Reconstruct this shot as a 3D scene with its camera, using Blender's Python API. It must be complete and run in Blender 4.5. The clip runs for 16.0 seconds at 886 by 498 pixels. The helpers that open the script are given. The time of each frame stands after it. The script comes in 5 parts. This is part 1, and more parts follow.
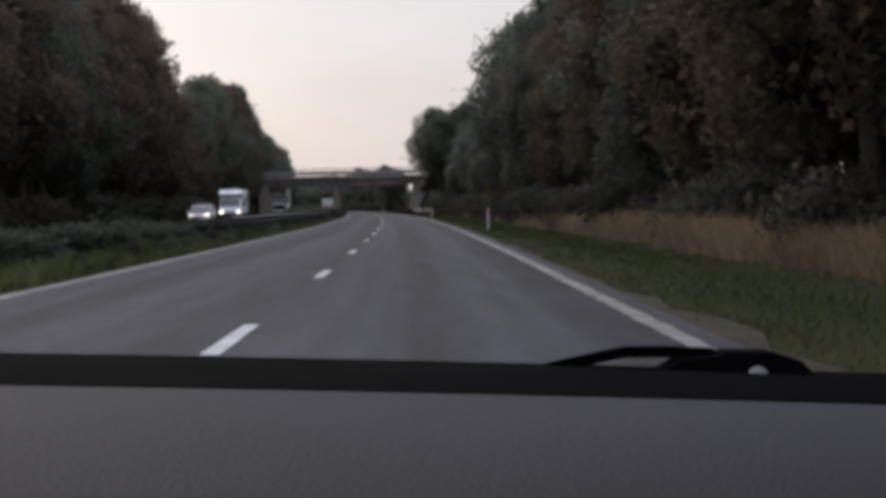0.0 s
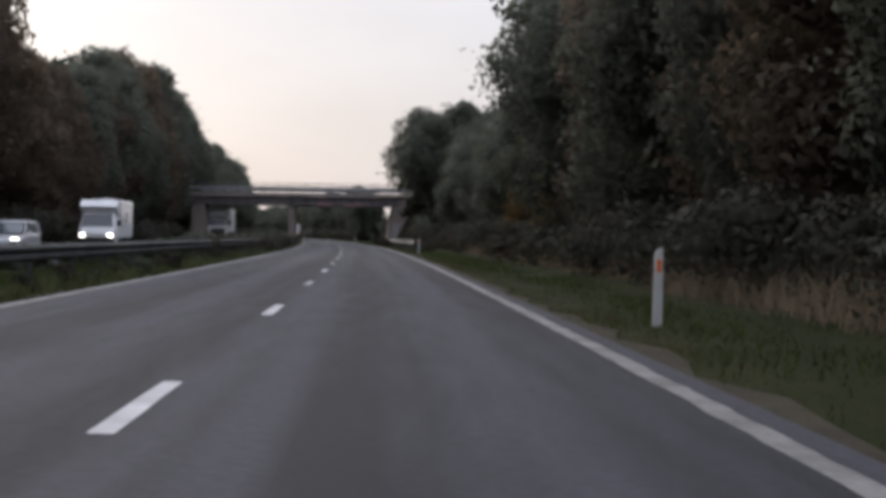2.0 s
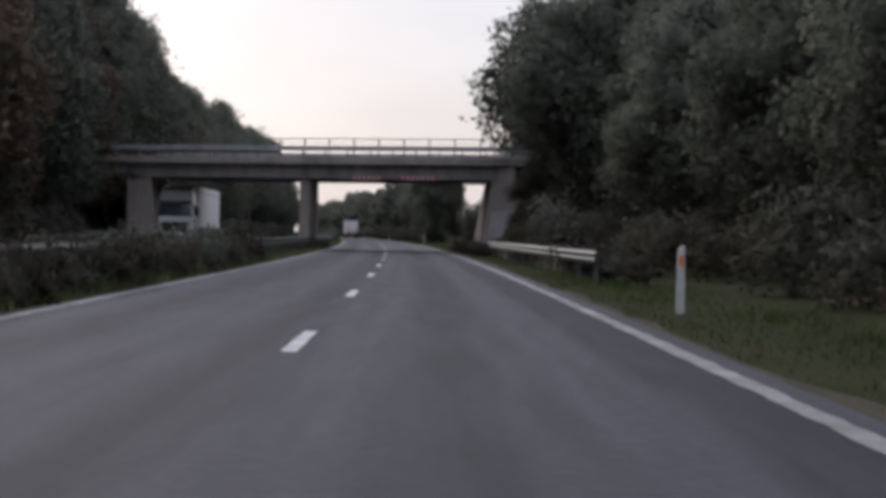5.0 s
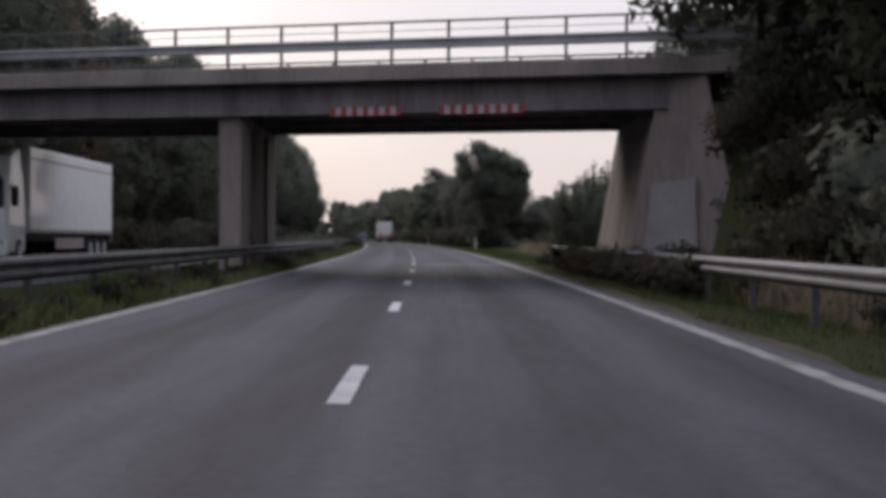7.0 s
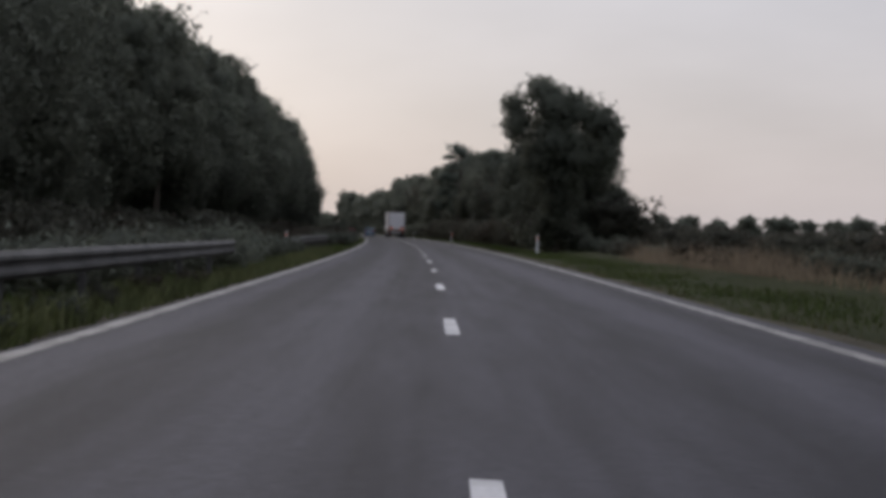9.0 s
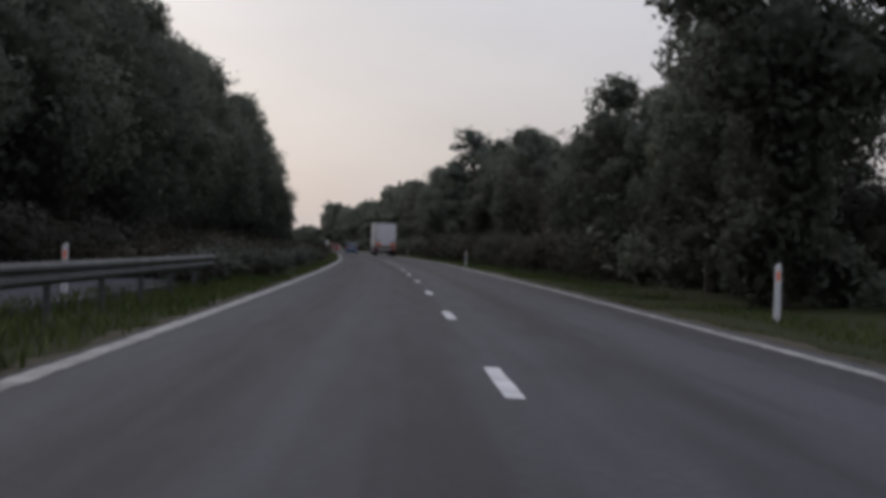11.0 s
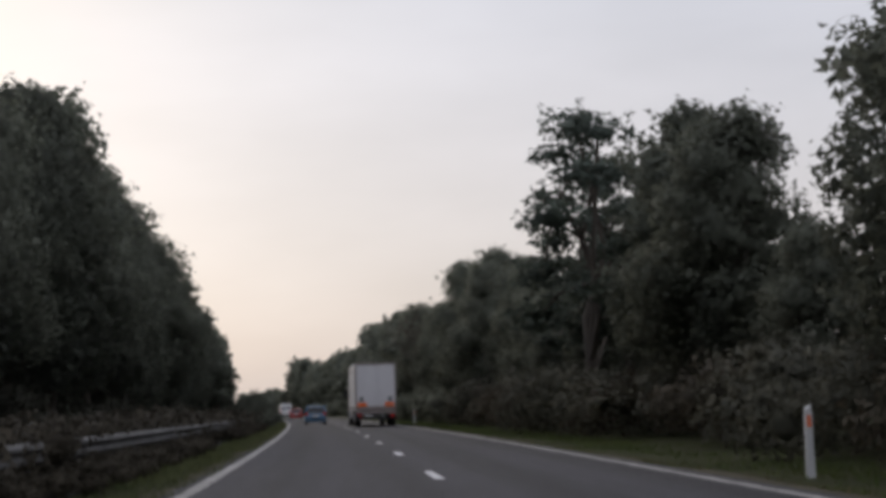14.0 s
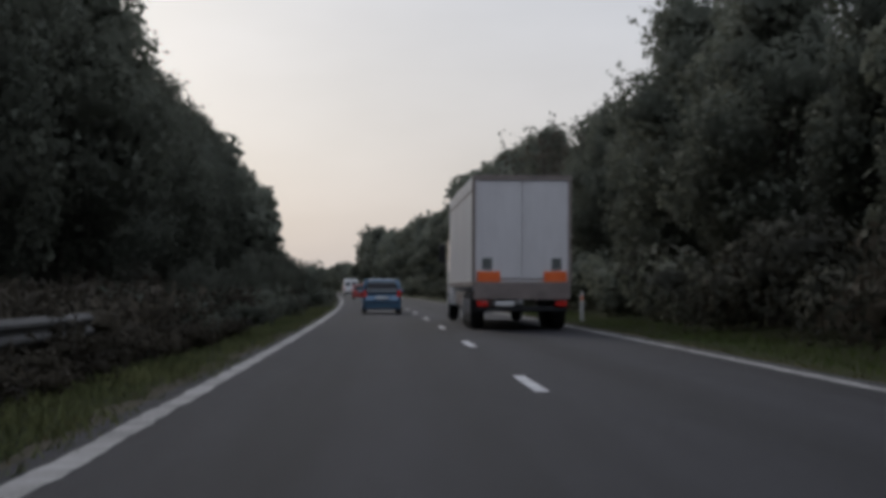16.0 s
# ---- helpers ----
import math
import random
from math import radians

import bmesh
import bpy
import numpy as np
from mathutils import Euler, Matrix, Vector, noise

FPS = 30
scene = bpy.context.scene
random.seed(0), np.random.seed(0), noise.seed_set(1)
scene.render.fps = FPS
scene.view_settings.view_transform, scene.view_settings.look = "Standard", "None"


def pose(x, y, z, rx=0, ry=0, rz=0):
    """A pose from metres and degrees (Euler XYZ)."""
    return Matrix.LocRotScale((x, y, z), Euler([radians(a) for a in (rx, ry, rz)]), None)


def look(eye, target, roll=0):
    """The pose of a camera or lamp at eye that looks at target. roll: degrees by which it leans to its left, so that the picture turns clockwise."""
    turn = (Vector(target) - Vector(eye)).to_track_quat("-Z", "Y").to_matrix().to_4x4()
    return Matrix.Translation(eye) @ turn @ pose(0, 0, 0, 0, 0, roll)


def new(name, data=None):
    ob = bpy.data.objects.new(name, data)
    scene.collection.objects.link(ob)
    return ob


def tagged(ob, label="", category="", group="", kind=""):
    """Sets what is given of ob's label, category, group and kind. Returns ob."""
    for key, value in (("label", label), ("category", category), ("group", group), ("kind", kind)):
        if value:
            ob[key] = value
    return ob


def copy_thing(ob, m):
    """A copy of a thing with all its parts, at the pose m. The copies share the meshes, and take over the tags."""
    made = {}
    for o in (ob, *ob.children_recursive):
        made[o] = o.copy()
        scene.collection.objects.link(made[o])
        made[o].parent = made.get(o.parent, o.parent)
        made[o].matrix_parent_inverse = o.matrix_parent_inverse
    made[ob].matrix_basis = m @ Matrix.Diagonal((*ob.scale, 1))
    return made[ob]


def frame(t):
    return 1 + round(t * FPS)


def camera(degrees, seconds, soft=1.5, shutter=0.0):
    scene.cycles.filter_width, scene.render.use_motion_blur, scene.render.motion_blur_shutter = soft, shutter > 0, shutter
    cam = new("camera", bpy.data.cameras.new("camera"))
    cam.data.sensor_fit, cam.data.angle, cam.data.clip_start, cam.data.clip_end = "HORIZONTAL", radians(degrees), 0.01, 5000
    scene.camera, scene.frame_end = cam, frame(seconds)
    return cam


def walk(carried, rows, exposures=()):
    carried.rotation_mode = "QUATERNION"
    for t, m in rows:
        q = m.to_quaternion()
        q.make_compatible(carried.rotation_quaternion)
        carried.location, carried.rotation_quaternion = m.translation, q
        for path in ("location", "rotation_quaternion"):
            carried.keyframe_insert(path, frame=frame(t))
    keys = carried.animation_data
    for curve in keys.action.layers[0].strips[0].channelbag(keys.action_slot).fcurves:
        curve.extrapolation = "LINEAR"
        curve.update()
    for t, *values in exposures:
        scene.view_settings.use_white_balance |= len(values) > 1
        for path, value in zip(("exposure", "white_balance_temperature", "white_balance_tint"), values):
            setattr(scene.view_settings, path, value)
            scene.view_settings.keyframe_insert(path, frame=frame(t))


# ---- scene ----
PATH = [  # seconds, x, y, yaw, pitch, roll
    (0, 1.593, -13.061, -0.813, -1.584, -0.774),
    (0.5, 1.646, 0.159, -2.149, -1.986, -1.249),
    (1, 1.541, 13.443, -0.994, -0.866, -0.608),
    (1.5, 1.502, 25.913, -1.142, -0.970, -0.338),
    (2, 1.280, 40.175, -1.704, -0.436, 1.148),
    (2.5, 1.059, 54.012, -1.169, -0.539, 0.739),
    (3, 0.924, 67.645, -0.245, -0.815, 0.150),
    (3.5, 0.582, 81.383, -0.398, -0.733, 0.378),
    (4, 0.268, 95.022, -0.028, -0.610, 1.159),
    (6.3, -1.950, 156.672, 2.047, -0.500, 0.271),
    (6.5, -2.200, 162.021, 2.063, -0.730, 0.141),
    (7, -2.940, 175.993, 2.495, -0.457, 0.255),
    (7.5, -3.782, 189.881, 3.046, -0.639, -0.431),
    (8, -4.833, 203.771, 2.844, -0.455, 0.058),
    (8.5, -5.769, 218.362, 2.646, -0.568, 0.849),
    (8.7, -6.129, 224.003, 2.955, -0.700, 0.725),
    (10.8, -10.589, 281.137, 3.062, 0.150, 1.411),
    (11, -11.013, 287.089, 2.760, -0.013, 1.693),
    (11.5, -12.433, 301.910, 0.946, -0.908, 0.426),
    (12, -13.902, 316.375, 1.627, 0.190, 0.195),
    (12.5, -15.081, 330.466, 0.033, 1.766, -0.290),
    (13, -16.354, 344.167, 0.712, 3.304, -0.281),
    (13.5, -17.801, 358.965, 1.214, 4.875, -1.416),
    (14, -19.321, 374.484, 1.807, 5.831, -1.396),
    (14.5, -20.707, 389.192, 4.151, 4.174, -1.620),
    (15, -22.288, 403.140, 4.019, -2.235, -0.514),
    (15.5, -23.886, 417.710, 6.996, 3.595, 0.233),
    (16, -25.571, 432.128, 4.739, 1.447, 0.065),
]
EYE = 1.089
KNOTS = ((-30, 80, 180, 280, 380, 480, 600), (0.253, 0.212, 0.291, 0.287, 0.286, 0.261, 0.261))


def aim(x, y, yaw, pitch):
    a, b = radians(yaw), radians(pitch)
    return (x - 20 * math.sin(a) * math.cos(b), y + 20 * math.cos(a) * math.cos(b), EYE + 20 * math.sin(b))


cam = camera(31.85, 16.0, soft=4.5)
walk(cam, [(t, look((x, y, EYE), aim(x, y, yaw, pitch), roll)) for t, x, y, yaw, pitch, roll in PATH],
     exposures=[(0, 0.10, 6350, 10), (0.5, 0.23, 6350, 10), (1.0, 0.18, 6350, 10), (4, 0.23, 6200, 10), (6.5, 0.2, 6250, 13), (7.4, 0.18, 6500, 14), (8.0, 0.1, 6650, 13), (8.5, -0.12, 6500, 11), (11, -0.24, 6250, 10),
                (12.8, -0.22, 6500, 10), (14, -0.05, 6500, 10), (14.5, -0.36, 6350, 10), (15, 0.18, 6150, 9), (15.6, 0.08, 6150, 8), (16, -0.24, 6200, 7)])

# ---- world and sun ----
world = bpy.data.worlds.new("overcast_evening")
scene.world = world
world.use_nodes = True
wn, wl = world.node_tree.nodes, world.node_tree.links
bg = wn["Background"]
sky = wn.new("ShaderNodeTexSky")
sky.sky_type = "NISHITA"
sky.sun_disc = False
sky.sun_elevation, sky.sun_rotation = radians(22), radians(-28)
sky.dust_density, sky.ozone_density, sky.air_density = 3.0, 3.0, 1.2
geo = wn.new("ShaderNodeTexCoord")
split = wn.new("ShaderNodeSeparateXYZ")
wl.new(geo.outputs["Generated"], split.inputs[0])
ramp = wn.new("ShaderNodeValToRGB")
ramp.color_ramp.elements[0].position, ramp.color_ramp.elements[0].color = 0.0, (7.7, 7.0, 7.05, 1)
ramp.color_ramp.elements[1].position, ramp.color_ramp.elements[1].color = 0.3, (6.3, 6.4, 7.1, 1)
top = ramp.color_ramp.elements.new(1.0)
top.color = (14.2, 14.6, 17.4, 1)
wl.new(split.outputs["Z"], ramp.inputs[0])
cloud = wn.new("ShaderNodeTexNoise")
cloud.inputs["Scale"].default_value, cloud.inputs["Detail"].default_value = 2.2, 5
stretch = wn.new("ShaderNodeMapping")
stretch.inputs["Scale"].default_value = (1, 1, 3.0)
wl.new(geo.outputs["Generated"], stretch.inputs[0])
wl.new(stretch.outputs[0], cloud.inputs["Vector"])
cr = wn.new("ShaderNodeMapRange")
cr.inputs["From Min"].default_value, cr.inputs["From Max"].default_value = 0.3, 0.7
cr.inputs["To Min"].default_value, cr.inputs["To Max"].default_value = 0.83, 1.18
wl.new(cloud.outputs["Fac"], cr.inputs["Value"])
tint = wn.new("ShaderNodeVectorMath")
tint.operation = "SCALE"
wl.new(ramp.outputs[0], tint.inputs[0])
wl.new(cr.outputs[0], tint.inputs["Scale"])
veil = wn.new("ShaderNodeMix")
veil.data_type = "RGBA"
veil.inputs["Factor"].default_value = 0.82
wl.new(sky.outputs[0], veil.inputs["A"])
wl.new(tint.outputs[0], veil.inputs["B"])
wl.new(veil.outputs["Result"], bg.inputs["Color"])
bg.inputs["Strength"].default_value = 0.1
sun = new("sun", bpy.data.lights.new("sun", "SUN"))
sun.data.energy, sun.data.angle, sun.data.color = 1.1, radians(18), (1.0, 0.9, 0.8)
sun.matrix_world = look((-30, 56, 26), (0, 0, 0))


# ---- materials ----
def surface(name, a, b, scale=1.0, rough=0.8, bump=0.0, metal=0.0, spec=0.3, fine=None, obj=0.0, island=0.0, stretch=(1, 1, 1), thin=0.0):
    """Two colours mixed by coarse and fine noise, with relief; obj, island: how far objects and pieces differ in brightness."""
    m = bpy.data.materials.new(name)
    m.use_nodes = True
    n, l = m.node_tree.nodes, m.node_tree.links
    p = n["Principled BSDF"]
    p.inputs["Roughness"].default_value, p.inputs["Metallic"].default_value = rough, metal
    p.inputs["Specular IOR Level"].default_value = spec
    tc, mp = n.new("ShaderNodeTexCoord"), n.new("ShaderNodeMapping")
    mp.inputs["Scale"].default_value = stretch
    l.new(tc.outputs["Object"], mp.inputs[0])
    n1, n2 = n.new("ShaderNodeTexNoise"), n.new("ShaderNodeTexNoise")
    n1.inputs["Scale"].default_value, n1.inputs["Detail"].default_value = scale, 4
    n2.inputs["Scale"].default_value, n2.inputs["Detail"].default_value = fine or scale * 14, 3
    l.new(mp.outputs[0], n1.inputs["Vector"])
    l.new(mp.outputs[0], n2.inputs["Vector"])
    add = n.new("ShaderNodeMath")
    add.operation = "MULTIPLY_ADD"
    l.new(n2.outputs["Fac"], add.inputs[0])
    add.inputs[1].default_value = 0.5
    l.new(n1.outputs["Fac"], add.inputs[2])
    rg = n.new("ShaderNodeMapRange")
    rg.inputs["From Min"].default_value, rg.inputs["From Max"].default_value = 0.5, 1.0
    l.new(add.outputs[0], rg.inputs["Value"])
    mix = n.new("ShaderNodeMix")
    mix.data_type = "RGBA"
    mix.inputs["A"].default_value, mix.inputs["B"].default_value = (*a, 1), (*b, 1)
    l.new(rg.outputs[0], mix.inputs["Factor"])
    out = mix.outputs["Result"]
    for amount, node, socket in ((obj, "ShaderNodeObjectInfo", "Random"), (island, "ShaderNodeNewGeometry", "Random Per Island")):
        if amount:
            src, r2, hs = n.new(node), n.new("ShaderNodeMapRange"), n.new("ShaderNodeVectorMath")
            r2.inputs["To Min"].default_value, r2.inputs["To Max"].default_value = 1 - amount, 1 + amount
            hs.operation = "SCALE"
            l.new(src.outputs[socket], r2.inputs["Value"])
            l.new(out, hs.inputs[0])
            l.new(r2.outputs[0], hs.inputs["Scale"])
            out = hs.outputs[0]
    l.new(out, p.inputs["Base Color"])
    if thin:
        tr, ms = n.new("ShaderNodeBsdfTranslucent"), n.new("ShaderNodeMixShader")
        l.new(out, tr.inputs["Color"])
        ms.inputs[0].default_value = thin
        l.new(p.outputs[0], ms.inputs[1])
        l.new(tr.outputs[0], ms.inputs[2])
        l.new(ms.outputs[0], n["Material Output"].inputs["Surface"])
    if bump:
        bp = n.new("ShaderNodeBump")
        bp.inputs["Strength"].default_value, bp.inputs["Distance"].default_value = bump, 0.02
        l.new(n2.outputs["Fac"], bp.inputs["Height"])
        l.new(bp.outputs[0], p.inputs["Normal"])
    return m


def asphalt_material():
    """Grey asphalt whose tone runs in long bands along the lanes, by the map of offset and length."""
    m = surface("asphalt", (0.0265, 0.0255, 0.03), (0.0435, 0.042, 0.049), 9.0, 0.8, 0.5, spec=0.22, fine=60)
    n, l = m.node_tree.nodes, m.node_tree.links
    uv, mp, band = n.new("ShaderNodeUVMap"), n.new("ShaderNodeMapping"), n.new("ShaderNodeTexNoise")
    mp.inputs["Scale"].default_value = (1.0, 0.012, 1)
    band.inputs["Scale"].default_value, band.inputs["Detail"].default_value = 1.3, 4
    l.new(uv.outputs[0], mp.inputs[0])
    l.new(mp.outputs[0], band.inputs["Vector"])
    sep, wave = n.new("ShaderNodeSeparateXYZ"), n.new("ShaderNodeMath")
    l.new(uv.outputs[0], sep.inputs[0])
    wave.operation = "SINE"
    scaled = n.new("ShaderNodeMath")
    scaled.operation = "MULTIPLY"
    scaled.inputs[1].default_value = 2 * math.pi / 1.87
    l.new(sep.outputs["X"], scaled.inputs[0])
    l.new(scaled.outputs[0], wave.inputs[0])
    mp2, mottle, both2 = n.new("ShaderNodeMapping"), n.new("ShaderNodeTexNoise"), n.new("ShaderNodeMath")
    mp2.inputs["Scale"].default_value = (1.0, 0.1, 1)
    mottle.inputs["Scale"].default_value, mottle.inputs["Detail"].default_value = 3.0, 5
    l.new(uv.outputs[0], mp2.inputs[0])
    l.new(mp2.outputs[0], mottle.inputs["Vector"])
    both2.operation = "MULTIPLY_ADD"
    both2.inputs[1].default_value = 0.55
    l.new(mottle.outputs["Fac"], both2.inputs[0])
    low = n.new("ShaderNodeMath")
    low.operation = "SUBTRACT"
    low.inputs[1].default_value = 0.275
    l.new(band.outputs["Fac"], low.inputs[0])
    l.new(low.outputs[0], both2.inputs[2])
    mix = n.new("ShaderNodeMath")
    mix.operation = "MULTIPLY_ADD"
    mix.inputs[1].default_value = 0.13
    l.new(wave.outputs[0], mix.inputs[0])
    l.new(both2.outputs[0], mix.inputs[2])
    rg = n.new("ShaderNodeMapRange")
    rg.inputs["From Min"].default_value, rg.inputs["From Max"].default_value = 0.3, 0.7
    rg.inputs["To Min"].default_value, rg.inputs["To Max"].default_value = 0.55, 1.5
    l.new(mix.outputs[0], rg.inputs["Value"])
    # shade of the closing trees, put into the asphalt colour further on
    tree_shade, both = n.new("ShaderNodeMapRange"), n.new("ShaderNodeMath")
    tree_shade.inputs["From Min"].default_value, tree_shade.inputs["From Max"].default_value = 250, 440
    tree_shade.inputs["To Min"].default_value, tree_shade.inputs["To Max"].default_value = 1.0, 0.3
    l.new(sep.outputs["Y"], tree_shade.inputs["Value"])
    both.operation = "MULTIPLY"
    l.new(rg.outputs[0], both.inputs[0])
    l.new(tree_shade.outputs[0], both.inputs[1])
    sc = n.new("ShaderNodeVectorMath")
    sc.operation = "SCALE"
    p = n["Principled BSDF"]
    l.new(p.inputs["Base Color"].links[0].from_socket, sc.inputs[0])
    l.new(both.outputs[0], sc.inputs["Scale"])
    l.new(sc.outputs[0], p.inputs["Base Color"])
    return m


def line_material():
    """Worn white road paint: flaked where a fine noise is low."""
    m = surface("road_paint", (0.26, 0.255, 0.25), (0.5, 0.49, 0.48), 1.5, 0.7, 0.3, fine=25, obj=0.3)
    return m


def lamp_material(name, colour, strength):
    m = bpy.data.materials.new(name)
    m.use_nodes = True
    p = m.node_tree.nodes["Principled BSDF"]
    p.inputs["Base Color"].default_value = (*colour, 1)
    p.inputs["Emission Color"].default_value, p.inputs["Emission Strength"].default_value = (*colour, 1), strength
    p.inputs["Roughness"].default_value = 0.2
    return m


def paint(name, c, rough=0.3, coat=0.5, metal=0.0):
    m = surface(name, c, tuple(v * 0.85 for v in c), 2.0, rough, metal=metal, spec=0.5, fine=8)
    m.node_tree.nodes["Principled BSDF"].inputs["Coat Weight"].default_value = coat
    return m


def glass(name, c=(0.02, 0.025, 0.03)):
    m = surface(name, c, c, 1, 0.06, spec=0.6)
    return m


